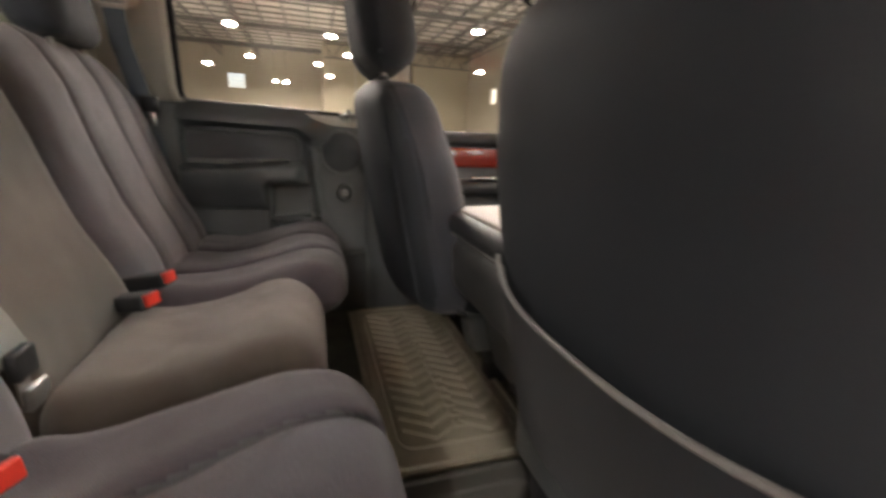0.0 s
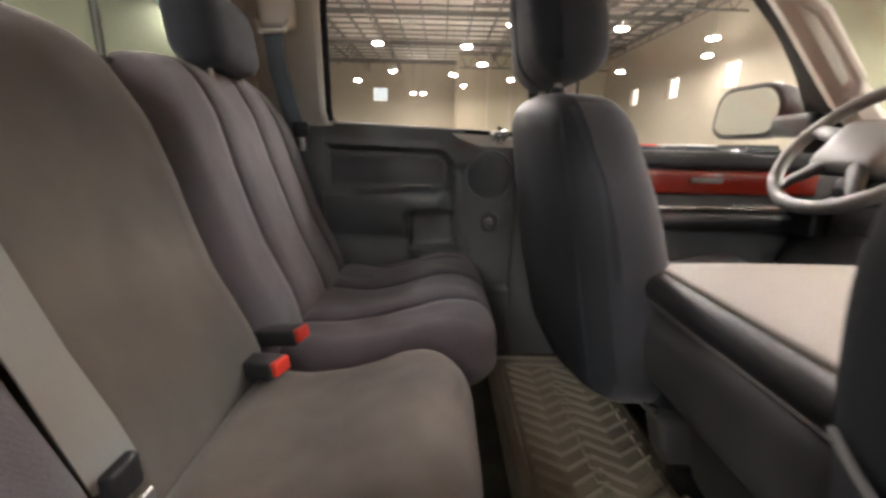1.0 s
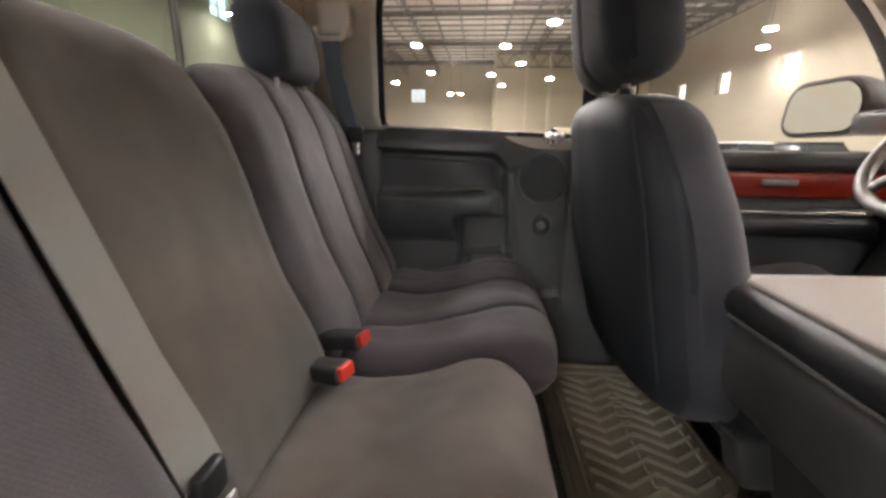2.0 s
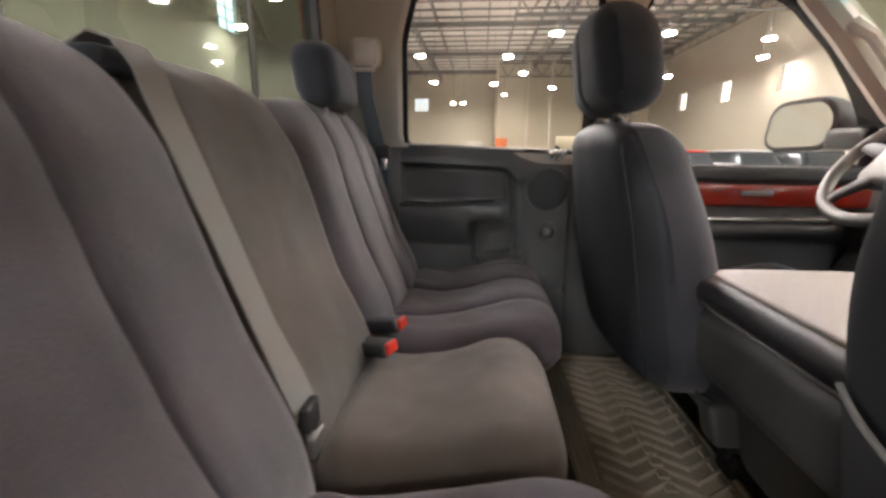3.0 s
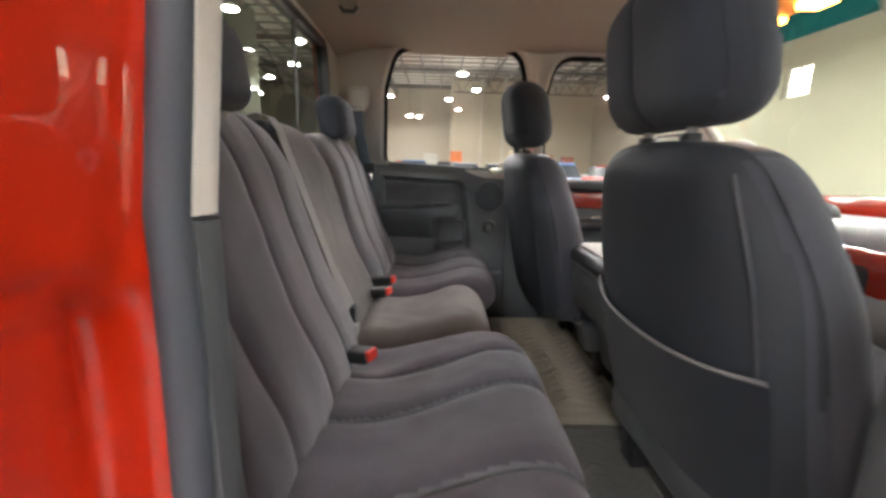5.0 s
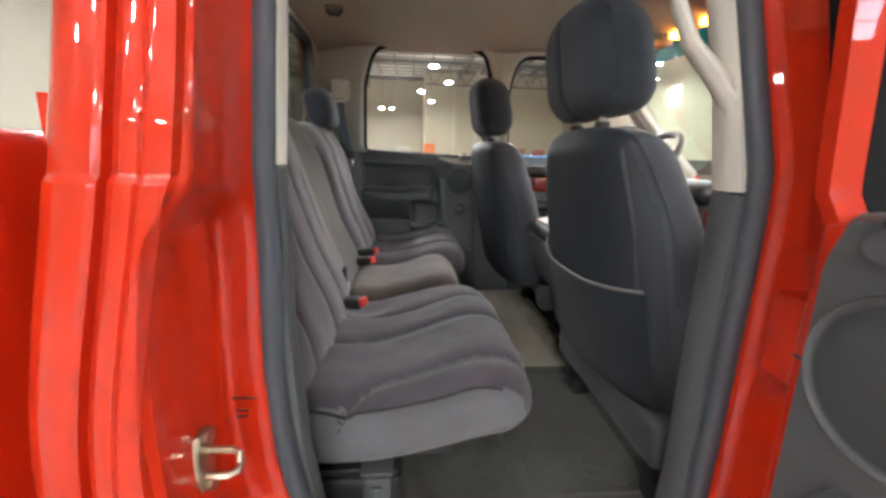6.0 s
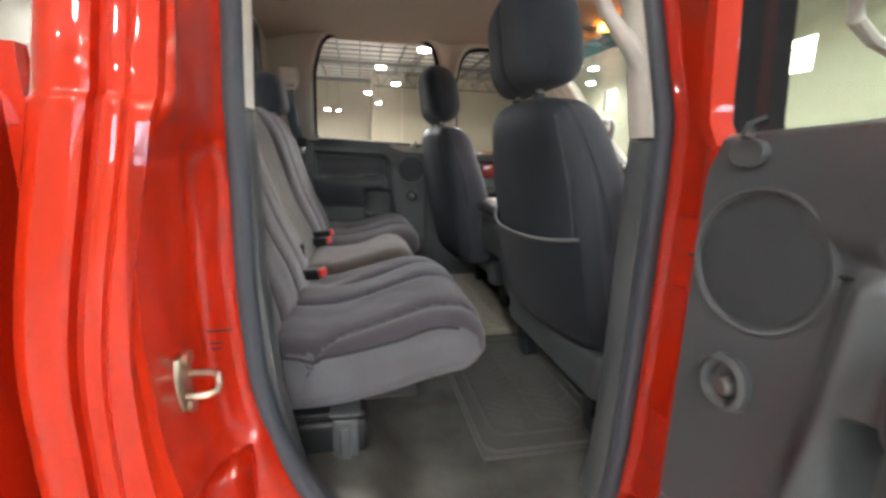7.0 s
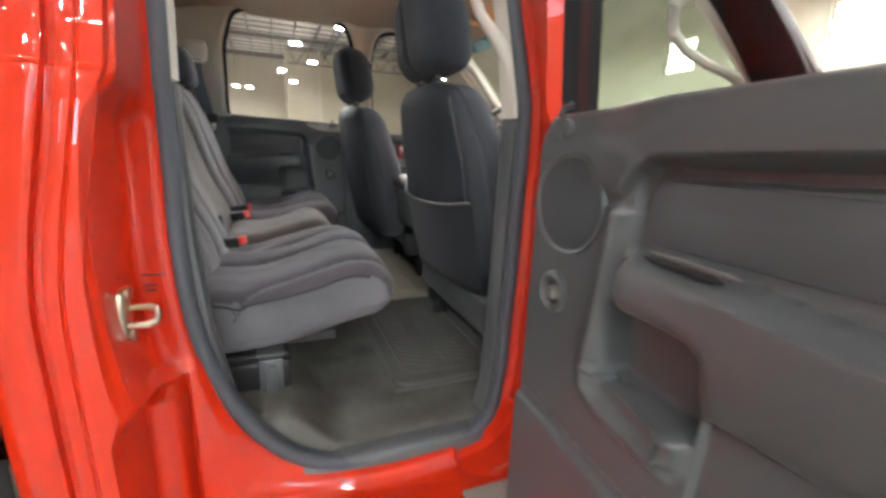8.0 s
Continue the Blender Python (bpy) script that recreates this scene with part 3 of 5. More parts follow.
first = next(k for k in range(len(edge3)) if behind[k] and not behind[k - 1])
turn, behind = edge3[first:] + edge3[:first], behind[first:] + behind[:first]
count = sum(behind)
back_edge, rest_edge = turn[:count], turn[count - 1:] + turn[:1]
dense = [back_edge[0]]
for a, b in zip(back_edge, back_edge[1:]):
    for z in sorted((1.279, 1.2835, 1.2865, 1.2895, 1.294, 1.326, 1.334), reverse=a[2] > b[2]):
        if min(a[2], b[2]) + 0.0004 < z < max(a[2], b[2]) - 0.0004:
            dense.append(tuple(Vector(a).lerp(Vector(b), (z - a[2]) / (b[2] - a[2]))))
    dense.append(b)
back_edge = dense
flat_edge = [Vector((p[0], p[2])) for p in rest_edge]
far = squared(flat_edge, -0.142, 0.60, 0.46, 1.84)
skin = [(p.x, -(y_out(p.y) - (0.0 if p.x < 0.5 else 0.05)), p.y) for p in far]
part("quarter_panel", bridge([[tuple(Vector(a).lerp(Vector(b), k / 6)) for a, b in zip(rest_edge, skin)] for k in range(7)], closed=False), RED, truck, "glossy red cab side panel")

# Rear cab side: rounded edge, fine crease, drip groove, round corner, then in towards the back wall
ACROSS = [0.0, 0.003, 0.008, 0.013, 0.0172, 0.0186, 0.020, 0.0214, 0.0228, 0.027, 0.032, 0.0362, 0.0375, 0.0388, 0.041, 0.0442, 0.0460, 0.0473, 0.0486, 0.052, 0.056]
CORNER_R = 0.060


def cab_side(side, lines):
    rows = []
    for xe, ye, z in lines:
        base = (-0.058 if side < 0 else -0.14) - 0.046 * smooth01((1.36 - z) / 0.36)
        row = []
        for k in range(7):
            m = k / 6
            row.append((xe + (base - xe) * m, ye + (-y_out(z) - ye) * smooth01(2 * m), z))
        for u in ACROSS[1:]:
            drop = 0.0028 * max(0, 1 - abs(u - 0.020) / 0.003) + 0.0115 * smooth01((0.0058 - abs(u - 0.0424)) / 0.0016 + 0.5)
            row.append((base - u, -(y_out(z) - drop), z))
        for k in range(1, 13):
            a = radians(75) * k / 12
            row.append((base - 0.056 - CORNER_R * math.sin(a), -(y_out(z) - CORNER_R * (1 - math.cos(a))), z))
        row.append((-0.325, -(y_out(z) - 0.31), z))
        rows.append([(x, -side * y, zz) for x, y, zz in row])
    return bridge(rows, closed=False)


part("cab_corner", cab_side(-1, back_edge), RED, truck, "glossy red rear cab corner with a drip groove")
part("cab_corner", cab_side(1, [(-0.142 - 0.046 * smooth01((1.36 - z) / 0.36), -y_out(z), z) for z in [0.46 + 1.38 * k / 60 for k in range(61)]]), RED, truck)
part("cab_back", boxes([(-0.325, -0.302, -0.72, 0.72, 0.46, 1.372), (-0.325, -0.302, -0.72, 0.72, 1.75, 1.83)]), RED, truck, smooth=False)

seal_path = [(p.x, -(y_flange(p.y) + 0.008), p.y) for p in grown(DOORWAY, 0.014)]
seal = part("door_seal", tube(seal_path, 0.0145, 10, closed=True, up=(0, 1, 0)), RUBBER, truck, "slate grey rubber door seal")
lip_path = [(p.x, -(y_flange(p.y) - 0.006), p.y) for p in grown(DOORWAY, 0.006)]
part("seal_lip", tube(lip_path, 0.0045, 6, closed=True, up=(0, 1, 0)), RUBBER, truck)

# Post trims inside the doorway: pale above, slate below


def strip(points, side, x_way, mat, w=0.06, deep=0.055):
    """A moulded trim along a post: points in x and z of its edge at the seal."""
    loops = []
    for x, z in points:
        y = y_flange(z) + 0.004
        section = [(0.0, 0.0), (-0.004, 0.012), (-0.004, deep - 0.012), (0.004, deep), (w, deep + 0.012), (w, 0.0)]
        loops.append([(x + x_way * a, side * (y - b), z) for a, b in section])
    return part("post_trim", bridge(loops, caps=True), mat, truck)


strip([(0.475, 1.72), (0.499, 1.50), (0.510, 1.38), (0.516, 1.278)], -1, 1, TRIM_LIGHT)["label"] = "pale grey upper post trim"
strip([(0.516, 1.275), (0.513, 1.1), (0.510, 0.86), (0.502, 0.72), (0.490, 0.665)], -1, 1, PLASTIC)["label"] = "slate lower post trim"
strip([(-0.024, 1.72), (-0.024, 1.5), (-0.025, 1.297)], -1, -1, TRIM_LIGHT, deep=0.034)["label"] = "pale grey upper post trim"
strip([(-0.025, 1.293), (-0.024, 1.1), (-0.012, 0.93), (0.012, 0.80), (0.05, 0.715)], -1, -1, PLASTIC, deep=0.036)["label"] = "slate lower post trim"
# Grab handle on the front post
handle_path = [(0.535, -0.775, 1.345), (0.52, -0.765, 1.385), (0.492, -0.755, 1.42), (0.462, -0.748, 1.455), (0.443, -0.742, 1.50), (0.436, -0.735, 1.56), (0.438, -0.728, 1.64), (0.452, -0.725, 1.70)]
part("grab_handle", tube(handle_path, [0.026, 0.021, 0.016, 0.013, 0.012, 0.012, 0.013, 0.017], 10, flat=0.8), TRIM_LIGHT, truck, "pale moulded grab handle")

# Raised hinge seats on the front post
for z0, z1 in ((1.075, 1.175), (0.79, 0.88)):
    part("hinge_seat", rbox(0.528, 0.585, -0.902, -0.86, z0, z1, 0.007, (2, 2, 3)), RED, truck)
# Striker on the rear post
striker = part("striker_plate", rbox(-0.104, -0.090, -0.898, -0.864, 0.960, 1.026, 0.006, (2, 2, 3), lambda p: (p.x, -0.881 + (p.y + 0.881) * (1.15 - 22 * abs(p.z - 0.993) ** 1.2), p.z)), STEEL, truck, "zinc-plated door striker")
part("striker_bolt", tube([(-0.125, -0.888, 0.978), (-0.093, -0.888, 0.978), (-0.068, -0.888, 0.978), (-0.060, -0.884, 0.980), (-0.058, -0.880, 0.988), (-0.060, -0.876, 0.996), (-0.068, -0.873, 0.998), (-0.093, -0.873, 0.998)], 0.0042, 6), STEEL, striker)
for z in (0.964, 1.021):
    part("screw", shifted(disc(0.009, 0.006, lambda u, v, w: (w, u, v), 10), Matrix.Translation((-0.091, -0.88, z))), STEEL, striker)

# Raised dark bars stand in for the shade inside the flange's slots.
SLOT_SHADE = material("dark_red_slot_shade", (0.10, 0.012, 0.008), 0.6, vary=0.2, scale=60, bump=0.1)
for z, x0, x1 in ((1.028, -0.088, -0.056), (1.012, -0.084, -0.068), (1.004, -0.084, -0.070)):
    part("vent_slot", rbox(x0, x1, -0.8245, -0.818, z - 0.0016, z + 0.0016, 0.001, corner=1), SLOT_SHADE, truck)
# Sill, step
part("rocker", rbox(-0.16, 0.75, -0.955, -0.80, 0.44, 0.575, 0.04, (6, 2, 2)), RED, truck)
part("sill_plate", rbox(0.10, 0.50, -0.822, -0.75, 0.575, 0.640, 0.02, (8, 2, 1)), PLASTIC, truck, "slate plastic sill cover")
part("sill_scuff", rbox(0.40, 0.62, -0.950, -0.905, 0.570, 0.581, 0.005, (4, 2, 1)), LID, truck, "pale grey sill scuff strip")
board = part("running_board", rbox(0.25, 1.9, -1.10, -0.93, 0.40, 0.44, 0.015, (8, 2, 1)), PLASTIC_DARK, truck)
for k in range(9):
    part("tread_strip", rbox(0.30 + 0.17 * k, 0.42 + 0.17 * k, -1.08, -0.96, 0.441, 0.446, 0.002, corner=1), CHROME, board)

# Driver's side: two glazed doors, posts between
REAR_WIN = resampled(rounded([(-0.085, 1.335), (-0.075, 1.62), (-0.03, 1.765), (0.44, 1.765), (0.485, 1.62), (0.495, 1.315)], [0.02, 0.2, 0.08, 0.08, 0.2, 0.02]), N)
FRONT_WIN = resampled(rounded([(0.60, 1.28), (0.575, 1.60), (0.60, 1.745), (0.82, 1.745), (1.00, 1.685), (1.15, 1.565), (1.245, 1.465), (1.38, 1.28)], [0.02, 0.2, 0.08, 0.15, 0.25, 0.4, 0.4, 0.03]), N)


def side_frame(win, cell, side, owner, pane_mat, trim_owner):
    """A side window: pale inner trim, black frame, outer skin blackened to suit the camera's view, pane."""
    black = grown(win, 0.013)
    trim = grown(win, 0.026)
    part("window_trim", bridge([ring(squared(trim, *cell) if cell else grown(win, 0.075), side, y_in), ring(grown(win, 0.055), side, y_in, -0.004), ring(trim, side, y_in, -0.022), ring(black, side, y_in, -0.02), ring(black, side, y_in, 0.01)]), TRIM_LIGHT, trim_owner, "pale moulded window surround")
    g, inset = (0.05, 0.0) if side > 0 else (0.002, 0.062)
    part("window_frame", bridge([ring(black, side, y_in, -0.012), ring(win, side, y_in, 0.0), ring(win, side, y_in, 0.012), ring(grown(win, g), side, y_in, 0.03), ring(grown(win, g + 0.004), side, y_out, -0.012 - inset), ring(grown(win, g + 0.012), side, y_out, 0.004 - inset)]), FRAME_BLACK, owner)
    part("door_skin", bridge([ring(grown(win, g + 0.012), side, y_out, -0.002 - inset), ring(squared(black, *cell) if cell else grown(win, 0.10 if side > 0 else 0.035), side, y_out, -inset)]), PLASTIC_DARK, owner)
    pane = part("pane", sheet_of(grown(win, g + 0.002), lambda u, v, w: (u, side * (0.832 - 0.2 * (v - 1.25)), v)), pane_mat, owner)
    pane.visible_shadow = False
    return pane


# Lower post trims between the closed doors, and the rear corner trim
part("post_trim", rbox(0.43, 0.62, 0.745, 0.80, 0.60, 1.31, 0.015, (2, 1, 6)), PLASTIC, truck, "slate lower post trim")
part("post_trim", rbox(-0.28, -0.095, 0.735, 0.80, 0.62, 1.325, 0.015, (2, 1, 6)), PLASTIC, truck)
# Cab inside: floor, back wall, roof lining, windscreen, dash
def floor_shape(p):
    up = 0.0
    up += 0.10 * smooth01((0.20 - p.x) / 0.12) * (1 - smooth01((p.x + 0.3) / -0.01))
    up += 0.07 * smooth01((0.16 - abs(p.y)) / 0.08) * smooth01((p.x - 0.74) / 0.2)
    return (p.x, p.y, p.z + up)


part("floor_carpet", rbox(-0.30, 1.60, -0.79, 0.79, 0.56, 0.645, 0.02, (60, 40, 1), floor_shape), CARPET, truck, "dark grey-green moulded cab carpet")
part("back_panel", boxes([(-0.30, -0.275, -0.70, 0.78, 0.62, 1.375), (-0.30, -0.275, -0.68, -0.56, 1.375, 1.82), (-0.30, -0.275, 0.56, 0.74, 1.375, 1.82), (-0.30, -0.275, -0.56, 0.56, 1.745, 1.82)]), TRIM_LIGHT, truck, "pale rear cab trim", smooth=False)


STEEL_BAR = material("slider_bar_metal", (0.10, 0.11, 0.10), 0.5, 0.0, vary=0.1, bump=0.05)


def rear_glass():
    ob = thing("rear_window", "wide sliding rear cab window in a black rubber frame", "window")
    win = resampled(rounded([(-0.56, 1.375), (-0.53, 1.745), (0.53, 1.745), (0.56, 1.375)], 0.05), 64)
    x = -0.285
    part("frame", bridge([[(x - 0.02, p.x, p.y) for p in win], [(x + 0.018, p.x, p.y) for p in win], [(x + 0.018, p.x, p.y) for p in grown(win, -0.02)], [(x - 0.02, p.x, p.y) for p in grown(win, -0.02)]]), PLASTIC_DARK, ob)
    for y in (-0.22, 0.22):
        part("slider_bar", rbox(x - 0.006, x + 0.006, y - 0.003, y + 0.003, 1.385, 1.735, 0.002), STEEL_BAR, ob)
    for y0, y1 in ((-0.55, -0.225), (-0.215, 0.215), (0.225, 0.55)):
        part("pane", sheet_of([Vector((y0, 1.385)), Vector((y1, 1.385)), Vector((y1, 1.735)), Vector((y0, 1.735))], lambda u, v, w: (x, u, v)), GLASS_REAR, ob).visible_shadow = False


GLASS_REAR = glass("smoked_glass", (0.34, 0.40, 0.34))
rear_glass()


def roof_shape(p):
    k = abs(p.y) / 0.74
    return (p.x, p.y, p.z - 0.05 * k**4 - 0.03 * smooth01((-p.x - 0.1) / 0.2) - 0.05 * smooth01((p.x - 0.75) / 0.3))


part("headliner", rbox(-0.30, 1.02, -0.72, 0.72, 1.80, 1.83, 0.012, (40, 30, 1), roof_shape), HEADLINER, truck, "beige felt roof lining")
part("roof", rbox(-0.32, 1.05, -0.84, 0.84, 1.845, 1.88, 0.03, (14, 12, 1), lambda p: (p.x, p.y, p.z + 0.02 * (1 - (p.y / 0.84) ** 2) - 0.04 * smooth01((p.x - 0.8) / 0.25))), RED, truck)
for s in (-1, 1):
    part("roof_rail", tube([(-0.30, s * 0.70, 1.795), (0.2, s * 0.69, 1.80), (0.7, s * 0.69, 1.795), (1.0, s * 0.68, 1.74)], 0.035, 8), HEADLINER, truck)
    px = 0.0 if s > 0 else -0.05
    part("pillar_trim", tube([(px + 0.95, s * 0.665, 1.745), (px + 1.10, s * 0.69, 1.62), (px + 1.30, s * 0.73, 1.44), (px + 1.52, s * 0.76, 1.24)], [0.035, 0.038, 0.042, 0.05] if s > 0 else [0.022, 0.022, 0.024, 0.03], 8), TRIM_LIGHT, truck, "pale windscreen post trim")
    fx = 0.05 if s > 0 else 0.035
    part("windscreen_post", tube([(fx + px + 0.95, s * 0.735, 1.80), (fx + px + 1.12, s * 0.765, 1.66), (fx + px + 1.32, s * 0.80, 1.46), (fx + px + 1.56, s * 0.85, 1.24)], [0.014, 0.014, 0.015, 0.017] if s > 0 else [0.016, 0.016, 0.018, 0.02], 8), RED, truck)
    part("post_seal", tube([(px + 1.05, s * 0.735, 1.745), (px + 1.21, s * 0.765, 1.59), (px + 1.41, s * 0.80, 1.41), (px + 1.60, s * 0.835, 1.21)], 0.024 if s > 0 else 0.034, 8), PLASTIC_DARK, truck, "black windscreen post seal")
    grip = [(1.08, 0.655, 1.64), (1.11, 0.625, 1.60), (1.16, 0.625, 1.54), (1.24, 0.64, 1.46), (1.28, 0.69, 1.44)] if s > 0 else [(1.06, 0.69, 1.63), (1.018, 0.665, 1.575), (1.047, 0.65, 1.519), (1.099, 0.65, 1.486), (1.169, 0.655, 1.462), (1.239, 0.66, 1.448), (1.302, 0.67, 1.424), (1.361, 0.705, 1.395)]
    part("post_handle", tube([(x, s * y, z) for x, y, z in grip], [0.02, 0.016, 0.014, 0.016, 0.022] if s > 0 else [0.022, 0.017, 0.014, 0.013, 0.013, 0.014, 0.017, 0.024], 8), TRIM_LIGHT, truck, "pale grab handle on the windscreen post")


def windscreen():
    ob = thing("windscreen", "green-tinted windscreen with a blue shade band", "window")

    def at(u, v, w):
        return (1.00 + 0.62 * v + 0.05 * (1 - (u / 0.78) ** 2) + w, u * (0.88 + 0.12 * v), 1.755 - 0.55 * v)

    def sheet(v0, v1):
        bm = bmesh.new()
        grid = [[bm.verts.new(at(-0.78 + 1.56 * i / 16, v0 + (v1 - v0) * j / 6, 0)) for i in range(17)] for j in range(7)]
        for j in range(6):
            for i in range(16):
                bm.faces.new((grid[j][i], grid[j][i + 1], grid[j + 1][i + 1], grid[j + 1][i]))
        return bm

    screen = part("pane", sheet(0.112, 1.0), GLASS_GREEN, ob)
    screen.visible_shadow = False
    part("shade_band", sheet(0.0, 0.11), GLASS_BLUE, ob, "blue tinted shade band")
    part("wiper", tube([at(-0.5, 0.97, 0.03), at(0.0, 0.93, 0.03), at(0.25, 0.9, 0.03)], 0.008, 6), PLASTIC_DARK, ob)


windscreen()


def dash_shape(p):
    return (p.x - 0.10 * smooth01((1.2 - p.z) / 0.3) * smooth01((1.5 - p.x) / 0.2) + 0.05 * (abs(p.y) / 0.75) ** 2, p.y, p.z - 0.03 * (abs(p.y) / 0.75) ** 2)


dash = thing("dashboard", "dark slate moulded dashboard under the windscreen", "dashboard")
part("body", rbox(1.24, 1.64, -0.76, 0.76, 0.84, 1.20, 0.06, (12, 30, 8), dash_shape), PLASTIC, dash)
part("gauge_hood", rbox(1.20, 1.42, 0.20, 0.62, 1.15, 1.245, 0.05, (6, 10, 3)), PLASTIC_DARK, dash)
part("gauge_panel", rbox(1.215, 1.23, 0.24, 0.58, 1.09, 1.18, 0.01, (1, 4, 2)), PLASTIC_DARK, dash)
part("wood_bezel", rbox(1.188, 1.24, -0.165, 0.165, 0.93, 1.15, 0.02, (2, 6, 6)), WOOD, dash, "glossy red-brown wood-look bezel")
part("centre_panel", rbox(1.18, 1.30, -0.115, 0.115, 0.88, 1.12, 0.03, (2, 6, 6)), PLASTIC_DARK, dash)
for y in (-0.68, -0.2, 0.14, 0.68):
    part("vent", rbox(1.195, 1.25, y - 0.06, y + 0.06, 1.06, 1.13, 0.012), PLASTIC_DARK, dash)
part("glove_box", rbox(1.19, 1.26, -0.66, -0.24, 0.90, 1.04, 0.02, (2, 6, 3)), PLASTIC, dash)
part("firewall", boxes([(1.66, 1.70, -0.80, 0.80, 0.5, 1.22)]), PLASTIC_DARK, truck, smooth=False)

wheel = thing("steering_wheel", "grey leather steering wheel with dark spokes", "steering wheel")
WM = look((1.085, 0.42, 1.298), (0.700, 0.42, 1.618))
RIM = [(0.166 * math.cos(2 * math.pi * k / 40), 0.166 * math.sin(2 * math.pi * k / 40), 0) for k in range(40)]
part("rim", shifted(tube(RIM, 0.015, 10, closed=True), WM), LEATHER_GREY := material("grey_leather", (0.14, 0.138, 0.13), 0.36, vary=0.12, scale=30, bump=0.2, fine=600), wheel)
part("hub_pad", shifted(rbox(-0.085, 0.085, -0.07, 0.065, -0.02, 0.035, 0.03, (6, 6, 2)), WM), LEATHER_GREY, wheel)
for a in (15, 165, 235, 305):
    c, s = math.cos(radians(a)), math.sin(radians(a))
    part("spoke", shifted(tube([(0.07 * c, 0.07 * s, -0.005), (0.135 * c, 0.135 * s, -0.008), (0.162 * c, 0.162 * s, 0)], [0.022, 0.016, 0.014], 8, flat=0.5), WM), PLASTIC_DARK, wheel)
part("column", tube([(1.10, 0.42, 1.25), (1.32, 0.42, 1.15)], 0.045, 10), PLASTIC_DARK, wheel)
part("stalk", tube([(1.17, 0.42, 1.22), (1.17, 0.54, 1.25), (1.16, 0.60, 1.26)], [0.007, 0.007, 0.01], 6), PLASTIC_DARK, wheel)

hook = thing("coat_hook", "small brown folding coat hook on the roof lining", "hook")
part("base", rbox(-0.16, -0.10, 0.215, 0.245, 1.765, 1.778, 0.006, (3, 2, 1)), HEADLINER, hook)
part("loop", tube([(-0.155, 0.23, 1.766), (-0.145, 0.23, 1.752), (-0.115, 0.23, 1.752), (-0.105, 0.23, 1.766)], 0.006, 6), PLASTIC, hook)
over = thing("overhead_console", "beige overhead console with lit amber map lamps", "console")
part("body", rbox(0.72, 1.0, -0.13, 0.13, 1.735, 1.80, 0.025, (8, 6, 2), lambda p: (p.x, p.y, p.z - 0.03 * smooth01((p.x - 0.75) / 0.25))), HEADLINER, over)
for y in (-0.08, 0.06):
    part("map_lamp", rbox(0.93, 0.985, y - 0.03, y + 0.03, 1.692, 1.712, 0.006), AMBER_GLOW, over, "glowing amber map lamp")
for s in (-1, 1):
    visor = thing("sun_visor", "beige folded sun visor above the windscreen", "sun visor")
    part("panel", rbox(0.80, 0.98, s * 0.40 - 0.22, s * 0.40 + 0.22, 1.715, 1.74, 0.012, (4, 8, 1), lambda p: (p.x, p.y, p.z - 0.12 * (p.x - 0.80))), HEADLINER, visor)
    part("rod", tube([(0.985, s * 0.20, 1.705), (0.985, s * 0.64, 1.715)], 0.006, 6), PLASTIC_DARK, visor)
    part("clip", rbox(0.97, 1.0, s * 0.19 - 0.015, s * 0.19 + 0.015, 1.70, 1.745, 0.005), TRIM_LIGHT, visor)

# Bonnet, wings, bed, wheels
part("bonnet", rbox(1.64, 2.95, -0.80, 0.80, 1.10, 1.235, 0.05, (12, 12, 2), lambda p: (p.x, p.y, p.z - 0.10 * ((p.x - 1.64) / 1.3) ** 2 + 0.025 * (1 - (p.y / 0.8) ** 2))), RED, truck)
for s in (-1, 1):
    part("wing", rbox(1.60, 2.95, min(s * 0.74, s * 0.98), max(s * 0.74, s * 0.98), 0.75, 1.17, 0.08, (10, 3, 4)), RED, truck)
    part("bed_side", rbox(-2.25, -0.36, min(s * 0.90, s * 0.975), max(s * 0.90, s * 0.975), 0.62, 1.33, 0.03, (10, 2, 8)), RED, truck)
    part("lower_side", rbox(0.75, 1.62, min(s * 0.80, s * 0.955), max(s * 0.80, s * 0.955), 0.44, 0.60, 0.04, (6, 2, 2)), RED, truck)
part("bed_front", rbox(-0.40, -0.36, -0.90, 0.90, 0.70, 1.33, 0.02, (2, 8, 6)), RED, truck)
part("bed_floor", boxes([(-2.25, -0.40, -0.90, 0.90, 0.66, 0.70)]), PLASTIC_DARK, truck, smooth=False)
part("tailgate", rbox(-2.27, -2.22, -0.88, 0.88, 0.70, 1.33, 0.02, (2, 8, 6)), RED, truck)
part("frame_rail", boxes([(-2.2, 2.8, -0.5, -0.4, 0.42, 0.56), (-2.2, 2.8, 0.4, 0.5, 0.42, 0.56)]), PLASTIC_DARK, truck, smooth=False)
part("grille", rbox(2.93, 3.0, -0.72, 0.72, 0.62, 1.08, 0.03, (2, 6, 4)), CHROME, truck)
part("bumper", rbox(2.95, 3.1, -0.95, 0.95, 0.42, 0.62, 0.05, (2, 8, 2)), CHROME, truck)
for x in (-1.25, 2.3):
    for s in (-1, 1):
        tyre = part("wheel", disc(0.39, 0.27, lambda u, v, w: (x + u, s * (0.68 + w), 0.39 + v), 32, 0.05), PLASTIC_DARK, truck)
        part("rim", disc(0.23, 0.02, lambda u, v, w: (x + u, s * (0.95 + w), 0.39 + v), 24), CHROME, tyre)

# ---- doors ----


def bump_box(s, z, s0, s1, z0, z1, soft):
    """1 inside a rectangle, falling off to 0 over soft."""
    return smooth01((s - s0) / soft + 0.5) * smooth01((s1 - s) / soft + 0.5) * smooth01((z - z0) / soft + 0.5) * smooth01((z1 - z) / soft + 0.5)


